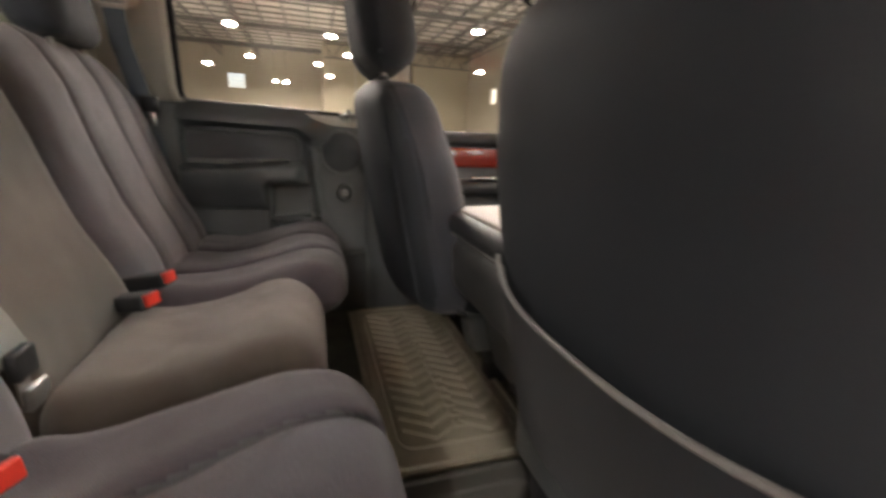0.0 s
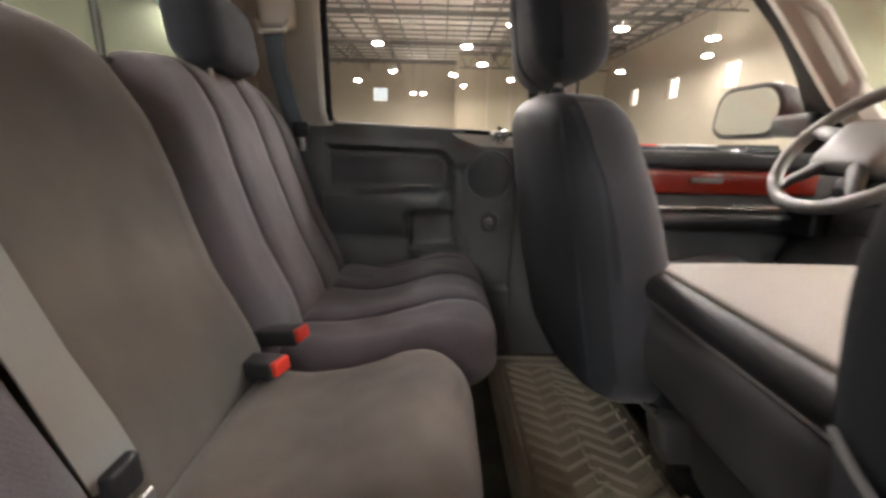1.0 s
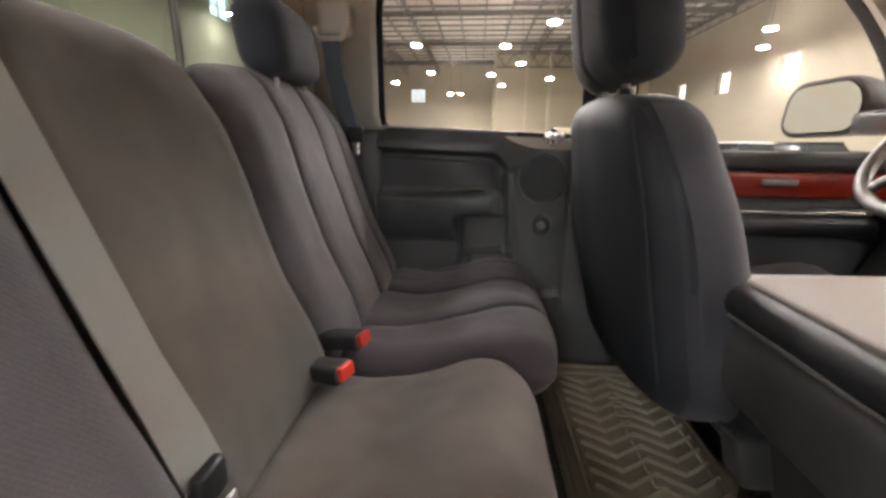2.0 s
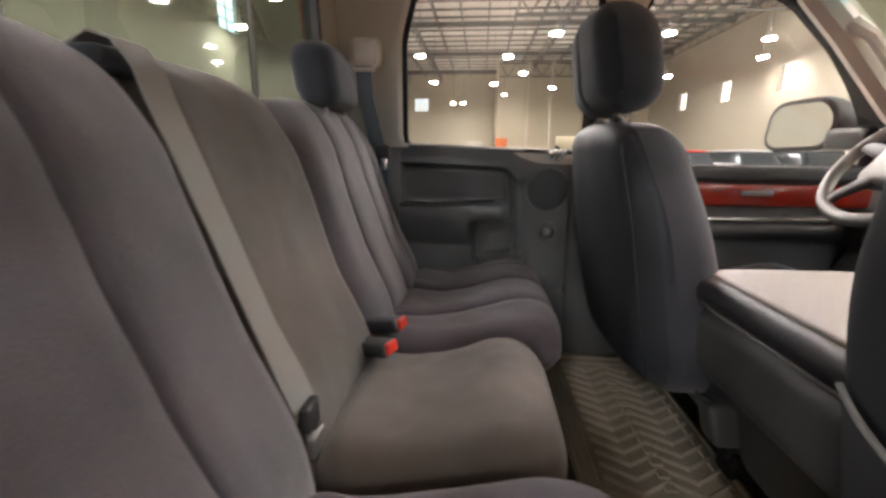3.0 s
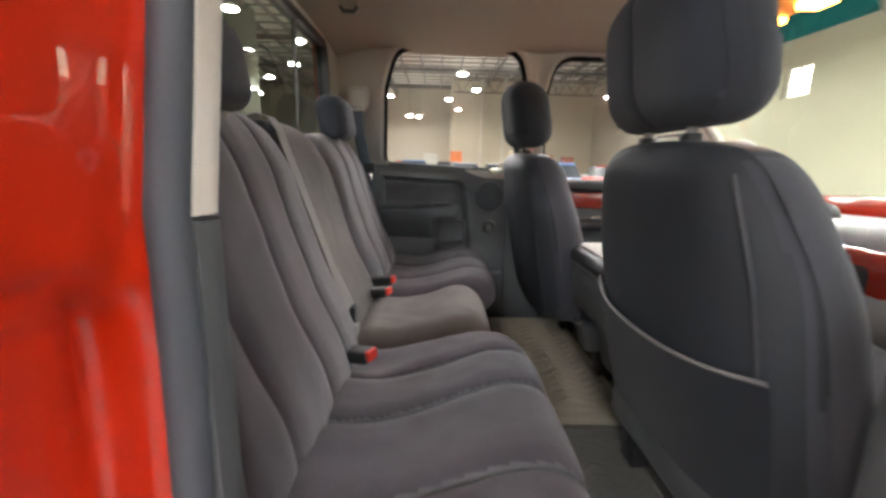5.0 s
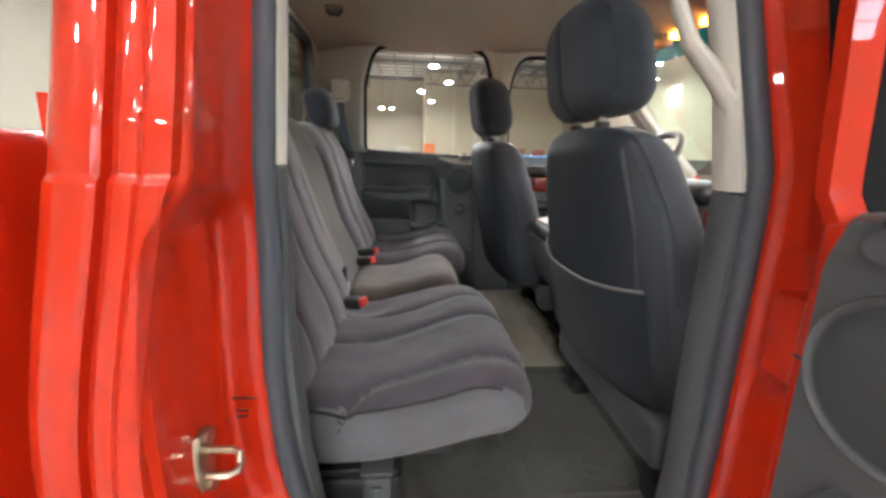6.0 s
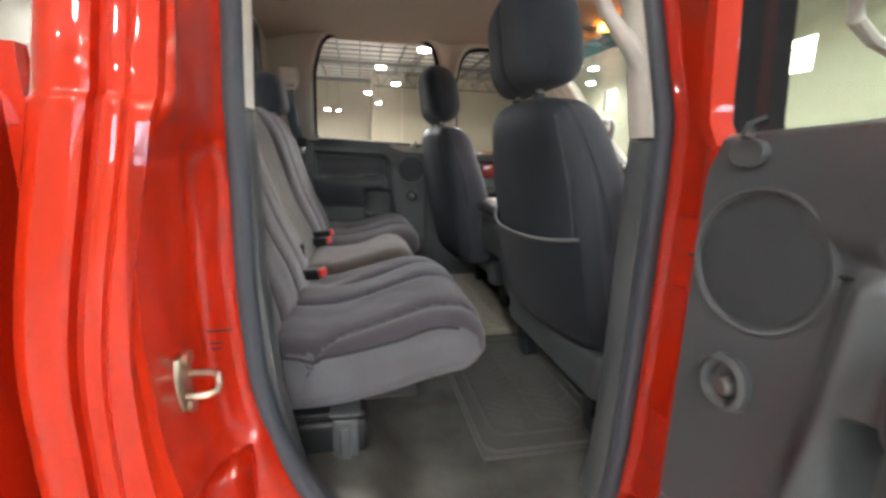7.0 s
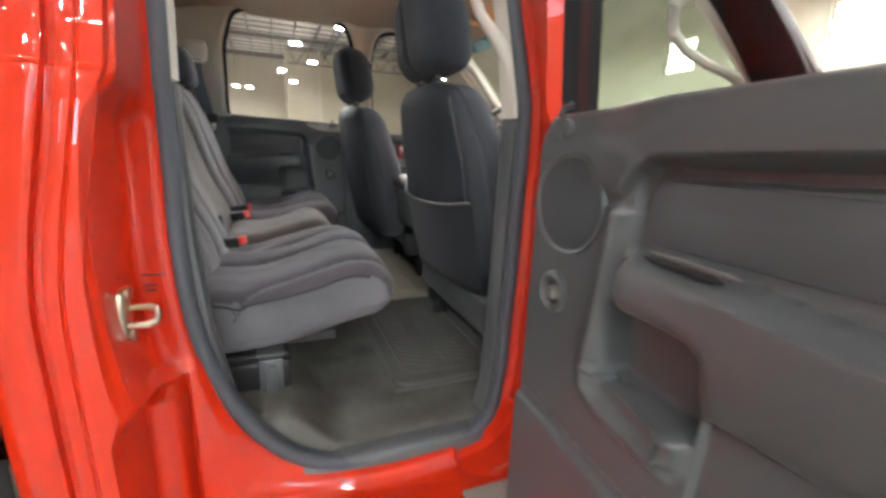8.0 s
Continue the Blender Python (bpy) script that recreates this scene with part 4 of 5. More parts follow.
RIB = [Vector(p) for p in ((0.180, 1.200), (0.174, 1.127), (0.167, 1.05), (0.157, 0.985), (0.162, 0.962), (0.178, 0.948), (0.210, 0.939), (0.285, 0.930))]
TRAY = [Vector(p) for p in ((0.168, 0.992), (0.232, 0.981), (0.292, 0.971))]


def off_line(s, z, line):
    """Distance from a bent line."""
    best = 9.0
    for a, b in zip(line, line[1:]):
        ds, dz = b.x - a.x, b.y - a.y
        k = min(1.0, max(0.0, ((s - a.x) * ds + (z - a.y) * dz) / (ds * ds + dz * dz)))
        best = min(best, math.hypot(s - a.x - k * ds, z - a.y - k * dz))
    return best


def panel_relief(s, z):
    """How far the rear door's inner panel stands out, from the hinge side along s."""
    over = smooth01((s - 0.10) / 0.13)
    drop = 0.045 * max(0.0, 1 - (s - 0.185) / 0.05) ** 2 if s > 0.185 else 0.045
    low = 1.259 - drop
    w = 0.026 * over * smooth01((z - low) / (0.012 + 0.03 * (1 - over))) - 0.016 * smooth01((z - 1.268) / 0.062) ** 1.6 - 0.012 * smooth01((z - 1.322) / 0.012)
    # Insert field with one rounded corner, its edge raised out of a cove
    du, dv = s - 0.213, 1.246 - z
    r = 0.030
    inside = min(du, dv) if du > r or dv > r else r - math.hypot(r - du, r - dv)
    field = smooth01((inside + 0.016) / 0.008) * smooth01((z - 1.150) / 0.008)
    w -= 0.013 * field * (1 - 0.75 * smooth01(inside / 0.005))
    # Armrest bolster: narrow shelf on top, hanging nose in front, tapering into the panel behind
    crest = 1.160 - 0.018 * smooth01((s - 0.24) / 0.22)
    nose = smooth01((s - 0.200) / 0.035) ** 0.6
    u = (crest - 0.033 - z) / 0.037
    front = max(0.0, 1 - abs(u) ** 2.6) ** 0.55 if abs(u) < 1 else 0.0
    v = (crest + 0.004 - z) / (crest + 0.004 - 1.012)
    rear = 0.0 if v < 0 or v > 1 else min(1.0, v / 0.09) ** 0.5 * math.cos(0.5 * math.pi * max(0, v - 0.09) / 0.91) ** 0.75
    back = smooth01((s - 0.300) / 0.035)
    w += 0.050 * nose * (front * (1 - back) + rear * back)
    # Pull recess under the nose, tray lip, rib that frames it, pocket behind
    w -= 0.036 * bump_box(s, z, 0.184, 0.312, 0.978, 1.092, 0.010)
    w += 0.017 * math.exp(-(off_line(s, z, RIB) / 0.0125) ** 2)
    w += 0.016 * math.exp(-(off_line(s, z, TRAY) / 0.0065) ** 2)
    w += 0.014 * bump_box(s, z, 0.284, 0.308, 0.936, 0.974, 0.012)
    w -= 0.010 * bump_box(s, z, 0.318, 0.55, 0.895, 1.009, 0.006)
    lower = 0.876 - 0.12 * s
    w -= 0.004 * dent(z - lower, 0.005)
    w += 0.009 * smooth01((lower - 0.006 - z) / 0.014)
    w -= 0.0035 * dent(z - 1.206, 0.004) * (s < 0.02 or 0.158 < s < 0.208)
    w -= 0.03 * smooth01((0.012 - s) / 0.012) + 0.03 * smooth01((s - 0.548) / 0.012)
    return w


def rear_door(at, label, deep):
    """A rear cab door's inside: shaped panel, speaker, knob, armrest strip, handle. at(s, z, w) gives the place."""
    ob = thing("truck_door", label, "truck door", "rear doors")
    bm = bmesh.new()
    ns, nz = 190, 230

    def top(s):
        return 1.318 + 0.020 * s / 0.55

    front = [[bm.verts.new(at(0.56 * i / ns, 0.585 + (top(0.56 * i / ns) - 0.585) * j / nz, panel_relief(0.56 * i / ns, 0.585 + (1.33 - 0.585) * j / nz))) for i in range(ns + 1)] for j in range(nz + 1)]
    for j in range(nz):
        for i in range(ns):
            bm.faces.new((front[j][i], front[j][i + 1], front[j + 1][i + 1], front[j + 1][i]))
    rim = [front[0][i] for i in range(ns + 1)] + [front[j][ns] for j in range(1, nz + 1)] + [front[nz][i] for i in range(ns - 1, -1, -1)] + [front[j][0] for j in range(nz - 1, 0, -1)]
    places = [(0.56 * i / ns, 0.585) for i in range(ns + 1)] + [(0.56, 0.585 + (top(0.56) - 0.585) * j / nz) for j in range(1, nz + 1)]
    places += [(0.56 * i / ns, top(0.56 * i / ns)) for i in range(ns - 1, -1, -1)] + [(0.0, 0.585 + (top(0) - 0.585) * j / nz) for j in range(nz - 1, 0, -1)]
    behind = [bm.verts.new(at(s, z, -0.04 - (deep if z > 1.3 else 0))) for s, z in places]
    for k in range(len(rim)):
        bm.faces.new((rim[k], rim[(k + 1) % len(rim)], behind[(k + 1) % len(rim)], behind[k]))
    part("door_panel", bm, PLASTIC, ob, "slate grey moulded plastic door panel")
    pad = resampled(rounded([(0.219, 1.168), (0.219, 1.240), (0.535, 1.240), (0.535, 1.168)], [0.006, 0.026, 0.01, 0.01]), 48)
    part("insert_pad", slab(pad, lambda u, v, w: at(u, v, -0.0045 + w), 0.004, 0.003), PAD_CLOTH, ob, "dark padded door insert")
    # Speaker: ring, dished grille with holes as small studs
    sx, sz, r = 0.085, 1.195, 0.068
    circle = [(math.cos(2 * math.pi * k / 40), math.sin(2 * math.pi * k / 40)) for k in range(40)]
    speaker = part("speaker_ring", bridge([[at(sx + a * c, sz + a * d, w) for c, d in circle] for a, w in ((r + 0.004, -0.002), (r + 0.003, 0.003), (r + 0.001, 0.005), (r - 0.002, 0.003), (r - 0.0035, -0.003))]), PLASTIC, ob, "round moulded speaker rim")
    part("speaker_grille", bridge([[at(sx + a * c, sz + a * d, w) for c, d in circle] for a, w in ((r - 0.003, -0.003), (r - 0.006, 0.001), (r - 0.02, 0.003), (0.03, 0.004), (0.002, 0.004))], caps=True), GRILLE, speaker, "fine dotted speaker grille")
    # Lock knob in a round cup
    kx, kz = 0.077, 1.064
    small = [(math.cos(2 * math.pi * k / 20), math.sin(2 * math.pi * k / 20)) for k in range(20)]
    cup = part("knob_cup", bridge([[at(kx + a * c, kz + 1.15 * a * d, w) for c, d in small] for a, w in ((0.028, -0.002), (0.027, 0.008), (0.022, 0.012), (0.018, 0.008), (0.015, -0.006))], caps=True), PLASTIC, ob)
    part("knob", bridge([[at(kx + 0.004 + a * c, kz + a * d, w) for c, d in small] for a, w in ((0.011, -0.004), (0.011, 0.012), (0.008, 0.016))], caps=True), CHROME_DARK, cup, "dark metal lock knob")
    # Release lever, armrest strip, pull edge, seam lines
    part("lever_cup", tube([at(0.246 + 0.085 * k / 8, 1.1625 - 0.0005 * k, 0.030) for k in range(9)], [0.001] + [0.0042] * 7 + [0.001], 8), PLASTIC_DARK, ob, "dark lever recess")
    part("release_lever", tube([at(0.248 + 0.092 * k / 8, 1.1668 - 0.0004 * k, 0.022) for k in range(9)], [0.001] + [0.0024] * 7 + [0.001], 8), CHROME_DARK, ob, "dark metal release lever")
    part("latch_dish", bridge([[at(0.060 + 1.4 * a * c, 1.298 + a * d, w - 0.006) for c, d in small] for a, w in ((0.0135, 0.004), (0.013, 0.0125), (0.0115, 0.0125), (0.007, 0.010))], caps=True), PLASTIC, ob)
    for pts in ([(0.005, 1.185), (0.016, 1.185)], [(0.155, 1.20), (0.19, 1.20)]):
        part("seam_strip", tube([at(s, z, 0.001) for s, z in pts], 0.002, 5), PLASTIC_DARK, ob)
    part("sill_latch", tube([at(0.058, 1.312, 0.006), at(0.058, 1.324, 0.002), at(0.066, 1.329, -0.006)], 0.0055, 6), PLASTIC_DARK, ob)
    if not deep:
        catch = part("sill_catch", rbox(0.350, 0.405, 0.705, 0.735, 1.300, 1.318, 0.006, (3, 2, 1)), CHROME, ob, "shiny clear lock catch on the sill")
        for x in (0.358, 0.372, 0.388):
            part("catch_rod", tube([(x, 0.702, 1.292), (x + 0.005, 0.698, 1.306), (x + 0.012, 0.704, 1.318)], 0.0035, 6), CHROME, catch)
    return ob


PAD_CLOTH = material("insert_cloth", (0.078, 0.080, 0.086), 0.6, vary=0.15, scale=40, bump=0.5, fine=900)
GRILLE = material("grille_dots", (0.050, 0.056, 0.060), 0.6, vary=0.2, scale=200, bump=0.9, fine=900)
CHROME_DARK = material("dull_metal", (0.30, 0.30, 0.29), 0.35, 0.8, vary=0.15, scale=60, bump=0.1)


def at_far(s, z, w):
    return (0.445 - s, 0.757 - w, z)


def at_near(s, z, w):
    return (0.475 - w + 0.03 * s, -0.945 - s, z - 0.045)


far_door = rear_door(at_far, "closed rear cab door with slate grey plastic panel", 0.0)
side_frame(REAR_WIN, (-0.30, 0.545, 1.285, 1.83), 1, far_door, GLASS, truck)
part("outer_skin", rbox(-0.15, 0.545, 0.80, 0.965, 0.46, 1.29, 0.03, (6, 2, 8)), RED, far_door)

near_door = rear_door(at_near, "open rear cab door with slate grey plastic panel", 0.045)
part("door_edge", rbox(0.490, 0.66, -0.957, -0.932, 0.56, 1.262, 0.008, (3, 1, 8)), RED, near_door)
part("door_shell", rbox(0.535, 0.66, -1.575, -0.95, 0.56, 1.265, 0.025, (3, 8, 8), lambda p: (p.x - 0.03 * (p.y + 0.93), p.y, p.z)), RED, near_door, "glossy red outer door shell")


def open_frame():
    """Window frame and pane of the open door, in the door's own plane."""
    win = [Vector((0.505 - p.x, p.y)) for p in REAR_WIN]

    def leaned(p, w):
        x, y, z = at_near(p.x, p.y, w)
        return (x - 0.12 * (max(p.y, 1.3) - 1.3), y, z)

    def opening(d):
        """The pane's edge, drawn out towards the hinges inside the frame."""
        return [Vector((p.x - (0.024 * smooth01((0.2 - p.x) / 0.12) if d < 0.015 else 0), p.y)) for p in grown(win, d)]

    part("window_frame", bridge([[leaned(p, w) for p in opening(d)] for d, w in ((0.020, -0.12), (0.020, -0.05), (0.014, -0.042), (0.002, -0.046), (0.0, -0.056), (0.0, -0.10), (0.012, -0.12))] + [[leaned(p, -0.12) for p in grown(win, 0.020)]]), FRAME_BLACK, near_door, "black window frame")
    part("frame_skin", bridge([[leaned(p, w) for p in opening(d)] for d, w in ((0.014, -0.122), (0.040, -0.122), (0.044, -0.115), (0.044, -0.030), (0.040, -0.024), (0.026, -0.024), (0.021, -0.05))]), RED, near_door)
    pane = part("pane", sheet_of(opening(0.005), lambda u, v, w: leaned(Vector((u, v)), -0.065)), GLASS, near_door)
    pane.visible_shadow = False


open_frame()
part("weather_strip", tube([(0.530, -0.912, 1.17), (0.524, -0.910, 1.25), (0.514, -0.905, 1.35), (0.505, -0.90, 1.43), (0.490, -0.885, 1.56), (0.475, -0.86, 1.70)], [0.002, 0.004, 0.007, 0.009, 0.012, 0.014], 8), FRAME_BLACK, near_door, "black rubber weather strip")
for z in (0.80, 1.12):
    part("hinge", joined(rbox(0.545, 0.575, -0.935, -0.865, z - 0.025, z + 0.025, 0.006), tube([(0.555, -0.915, z - 0.04), (0.555, -0.915, z + 0.04)], 0.009, 8)), RED, near_door)


def front_door(side, label):
    """A closed front door: panel, wood-look strip, armrest, pull, window and outer skin."""
    ob = thing("truck_door", label, "truck door", "front doors")

    def y(v):
        return side * v

    def put(name, x0, x1, y0, y1, z0, z1, mat, r=0.012, n=(6, 2, 4), text=""):
        return part(name, rbox(x0, x1, min(y(y0), y(y1)), max(y(y0), y(y1)), z0, z1, r, n), mat, ob, text)

    belt = 1.278 if side > 0 else 1.248
    put("door_panel", 0.60, 1.40, 0.755, 0.80, 0.60, belt, PLASTIC, 0.02, (10, 1, 10), "dark slate door panel")
    put("upper_pad", 0.62, 1.36, 0.735, 0.77, belt - 0.05, belt, PLASTIC_DARK, 0.015)
    put("wood_strip", 0.72, 1.30, 0.738, 0.77, 1.155, 1.225, WOOD, 0.012, (8, 1, 2), "glossy red-brown wood-look strip")
    put("badge", 0.93, 1.02, 0.732, 0.74, 1.19, 1.205, CHROME_DARK, 0.003)
    put("armrest", 0.66, 1.22, 0.68, 0.77, 1.06, 1.115, PLASTIC_DARK, 0.025, (8, 2, 2))
    put("pull_bar", 0.80, 1.18, 0.700, 0.712, 1.115, 1.128, CHROME, 0.005, (8, 1, 1), "thin chrome pull bar")
    put("switch_plate", 1.06, 1.20, 0.705, 0.745, 1.118, 1.132, CHROME_DARK, 0.006)
    put("map_pocket", 0.75, 1.30, 0.725, 0.77, 0.68, 0.86, PLASTIC_DARK, 0.02)
    put("outer_skin", 0.56, 1.62, 0.80, 0.962, 0.46, belt - 0.003, RED, 0.03, (10, 2, 8))
    side_frame(FRONT_WIN if side > 0 else [Vector((p.x - 0.06 * smooth01((p.x - 0.75) / 0.25), p.y - 0.034 * smooth01((1.42 - p.y) / 0.12))) for p in FRONT_WIN], None, side, ob, GLASS, truck)
    # Outside mirror on its arm
    m = thing("side_mirror", "black outside mirror with a rounded glass", "mirror", "side mirrors")
    face = resampled(rounded([(1.00, 1.335), (0.985, 1.44), (1.03, 1.50), (1.24, 1.495), (1.255, 1.36), (1.22, 1.33)], 0.075), 72)

    def mirror_at(u, v, w):
        return (1.34 - 0.18 * (u - 1.0) + w, side * u, v)

    part("housing", bridge([[mirror_at(p.x, p.y, w) for p in grown(face, d)] for d, w in ((-0.006, 0.004), (0.0, -0.004), (0.010, -0.002), (0.012, 0.03), (0.0, 0.08), (-0.03, 0.105))], caps=True), PLASTIC_DARK, m)
    part("mirror_glass", slab(grown(face, -0.006), lambda u, v, w: mirror_at(u, v, -0.004 - w), 0.002), MIRROR, m)
    part("arm", rbox(1.33, 1.42, min(y(0.85), y(1.02)), max(y(0.85), y(1.02)), 1.325, 1.40, 0.02, (2, 3, 2)), PLASTIC_DARK, m)
    return ob


front_door(1, "closed front door with red wood-look strip")
front_door(-1, "closed front door beside the open rear one")

# ---- rear bench ----


def cushion(y0, y1, seams, front=0.335, top=0.965, roll=0.022, mat=CLOTH_SHADED, parent=None, name="cushion", text=""):
    """A bench cushion with front roll and stitched channels running fore and aft."""
    mid, half = (y0 + y1) / 2, (y1 - y0) / 2
    outer = y0 if mid < 0 else y1

    def shape(p):
        up = smooth01((p.z - 0.84) / 0.08)
        k = (p.x + 0.06) / (front + 0.06)
        e = (p.y - mid) / half
        z = p.z + up * (roll * math.exp(-((k - 0.78) / 0.2) ** 2) - 0.018 * math.exp(-((k - 0.25) / 0.25) ** 2) - 0.012 * abs(e) ** 4)
        # The underside rises towards the front.
        z += (1 - up) * 0.05 * smooth01((k - 0.2) / 0.8)
        for s, way in seams:
            # The outermost channel turns out towards the corner at its rear end.
            line = s + way * (p.x - 0.2) + (0.06 * smooth01((0.10 - p.x) / 0.1) ** 2 * (1 if outer > 0 else -1) if abs(s) > 0.6 else 0)
            z -= up * (0.009 * dent(p.y - line, 0.036) + 0.010 * dent(p.y - line, 0.009))
            if p.x > front - 0.05:
                p.x -= 0.010 * dent(p.y - line, 0.017)
        # Hollow where the belt buckle lies
        z -= up * 0.030 * math.exp(-((p.x - 0.0) / 0.07) ** 2 - ((p.y + 0.27) / 0.075) ** 2)
        x = p.x - 0.03 * abs(e) ** 6 * smooth01((k - 0.5) / 0.5)
        wob = 0.005 * noise.noise(Vector((p.x * 7, p.y * 7, 3))) + 0.0015 * noise.noise(Vector((p.x * 25, p.y * 25, 3)))
        return (x, p.y, z + up * wob)

    pad = part(name, rbox(-0.06, front, y0, y1, 0.82, top, 0.05, (52, max(40, int(560 * half)), 6), shape, corner=7), mat, parent, text)
    if seams:
        # The boxed outer side is a paler plain cloth.
        pad.data.materials.append(BOLSTER)
        for face in pad.data.polygons:
            if face.normal.y * (1 if outer > 0 else -1) > 0.74:
                face.material_index = 1
        # Welt between the top and the boxed side
        inward = 0.0125 * (1 if outer < 0 else -1)
        part("welt", tube([shape(Vector((-0.03 + (front - 0.02) * k / 30, outer + inward, top - 0.0135))) for k in range(31)], 0.0024, 6), SEAM, pad, "dark stitched welt")
    return pad


def lean_x(z):
    """How far the bench's back leans to the rear at a height."""
    return -0.30 * (z - 0.92)


def bench_back(y0, y1, seams, top=1.425, mat=CLOTH, parent=None, puff=0.02, text="", shoulder=0.05):
    mid, half = (y0 + y1) / 2, (y1 - y0) / 2

    def shape(p):
        front = smooth01((p.x + 0.16) / 0.05)
        k = (p.z - 0.86) / (top - 0.86)
        e = (p.y - mid) / half
        x = p.x * (1.0) + front * (puff * (1 - e * e) - 0.02 * smooth01((k - 0.8) / 0.2) + 0.018 * math.exp(-((k - 0.22) / 0.16) ** 2))
        for s in seams:
            line = s + 0.03 * (s - mid) * (0.5 - k)
            x -= front * (0.009 * dent(p.y - line, 0.036) + 0.010 * dent(p.y - line, 0.009))
        y = mid + (p.y - mid) * (1 - shoulder / half * 0.6 * smooth01((k - 0.6) / 0.4) ** 2)
        z = p.z - 0.02 * abs(e) ** 3 * smooth01((k - 0.7) / 0.3)
        x += front * (0.005 * noise.noise(Vector((3, p.y * 6, p.z * 6))) + 0.0012 * noise.noise(Vector((3, p.y * 24, p.z * 24))))
        return (x + lean_x(p.z), y, z)

    return part("backrest", rbox(-0.15, -0.055, y0, y1, 0.86, top, 0.045, (4, max(50, int(560 * half)), 64), shape, corner=6), mat, parent, text)


def bench_headrest(yc, parent):
    def shape(p):
        e = (p.y - yc) / 0.13
        k = (p.z - 1.42) / 0.14
        return (p.x - 0.02 * k + 0.012 * (1 - e * e) * (p.x > -0.2), yc + (p.y - yc) * (1 - 0.10 * k * k), p.z - 0.012 * e * e * k)

    rest = part("headrest", rbox(-0.258, -0.168, yc - 0.105 - 0.012 * (yc < 0), yc + 0.105 + 0.012 * (yc < 0), 1.404, 1.548, 0.043, (6, 16, 10), shape, corner=5), CLOTH_DARK, parent, "dark cloth headrest")
    for y in (yc - 0.06, yc + 0.06):
        part("post", tube([(-0.20, y, 1.38), (-0.20, y, 1.44)], 0.006, 8), CHROME_DARK, rest)


bench = thing("rear_bench_seat", "grey cloth split rear bench seat with stitched channels", "bench seat")
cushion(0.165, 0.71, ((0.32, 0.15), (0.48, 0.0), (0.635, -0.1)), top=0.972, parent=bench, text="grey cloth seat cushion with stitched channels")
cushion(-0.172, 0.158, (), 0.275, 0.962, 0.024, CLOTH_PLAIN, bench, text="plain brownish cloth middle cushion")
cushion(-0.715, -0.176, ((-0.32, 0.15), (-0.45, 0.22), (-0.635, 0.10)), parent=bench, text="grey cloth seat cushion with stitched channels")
bench_back(0.175, 0.705, (0.302, 0.45, 0.59), 1.422, parent=bench)
bench_back(-0.155, 0.168, (), 1.425, CLOTH_PLAIN, bench, -0.006, "plain brownish cloth middle backrest", 0.02)
bench_back(-0.705, -0.150, (-0.59, -0.437, -0.31), parent=bench, shoulder=0.015)
bench_headrest(0.42, bench)
bench_headrest(-0.455, bench)
part("seat_pan", boxes([(-0.22, 0.20, -0.66, 0.66, 0.815, 0.835)]), PLASTIC_DARK, bench, smooth=False)
STEEL_GREY = material("grey_steel", (0.32, 0.33, 0.34), 0.4, 0.9, vary=0.1, bump=0.05)
for y in (-0.62, -0.1, 0.1, 0.62):
    part("leg", rbox(0.06, 0.085, y - 0.012, y + 0.012, 0.72, 0.83, 0.004, corner=1), PLASTIC_DARK, bench)
    part("leg", rbox(-0.20, -0.175, y - 0.012, y + 0.012, 0.72, 0.83, 0.004, corner=1), PLASTIC_DARK, bench)
part("latch_bar", rbox(0.165, 0.19, -0.575, -0.56, 0.80, 0.845, 0.004, corner=1), STEEL_GREY, bench, "bright metal latch bar")
box = thing("tool_box", "black jack box with slate clamp under the bench", "box")
part("body", rbox(-0.03, 0.11, -0.70, -0.54, 0.735, 0.802, 0.012, (3, 3, 2)), PLASTIC_DARK, box)
part("lid", rbox(-0.025, 0.105, -0.695, -0.545, 0.803, 0.816, 0.005), PLASTIC_DARK, box)
part("clamp", joined(rbox(0.050, 0.092, -0.712, -0.703, 0.742, 0.812, 0.003, (2, 1, 3)), rbox(0.062, 0.080, -0.720, -0.711, 0.735, 0.80, 0.003, (1, 1, 2)), rbox(0.046, 0.096, -0.714, -0.66, 0.817, 0.823, 0.002, corner=1)), PLASTIC, box, "slate clamp over the jack box")


def buckle(x, y, z, yaw, tilt, label):
    """A belt buckle on its stalk: black housing, red press button."""
    ob = thing("belt_buckle", label, "seat belt buckle", "rear belt buckles")
    m = pose(x, y, z, 0, tilt, yaw) @ pose(-0.033, 0, 0)
    part("housing", shifted(rbox(-0.05, 0.03, -0.019, 0.019, -0.013, 0.013, 0.006, (3, 2, 2), lambda p: (p.x, p.y * (1 + 1.2 * (p.x + 0.05)), p.z)), m), PLASTIC_DARK, ob)
    part("button", shifted(rbox(0.026, 0.036, -0.0155, 0.0155, -0.008, 0.013, 0.003, (1, 2, 1)), m), RED_BUTTON, ob, "red press button")
    for v in (-0.010, 0.010):
        part("stalk", shifted(tube([(-0.045, v, 0), (-0.075, v, 0.004), (-0.11, v, -0.008)], 0.0035, 6), m), STEEL_GREY, ob)
    return ob


buckle(0.01, -0.305, 0.958, -25, -8, "black belt buckle with red button on the bench")
buckle(0.0, 0.085, 0.967, -20, -8, "black belt buckle with red button on the bench")
buckle(0.005, 0.165, 0.980, -15, -10, "black belt buckle with red button on the bench")

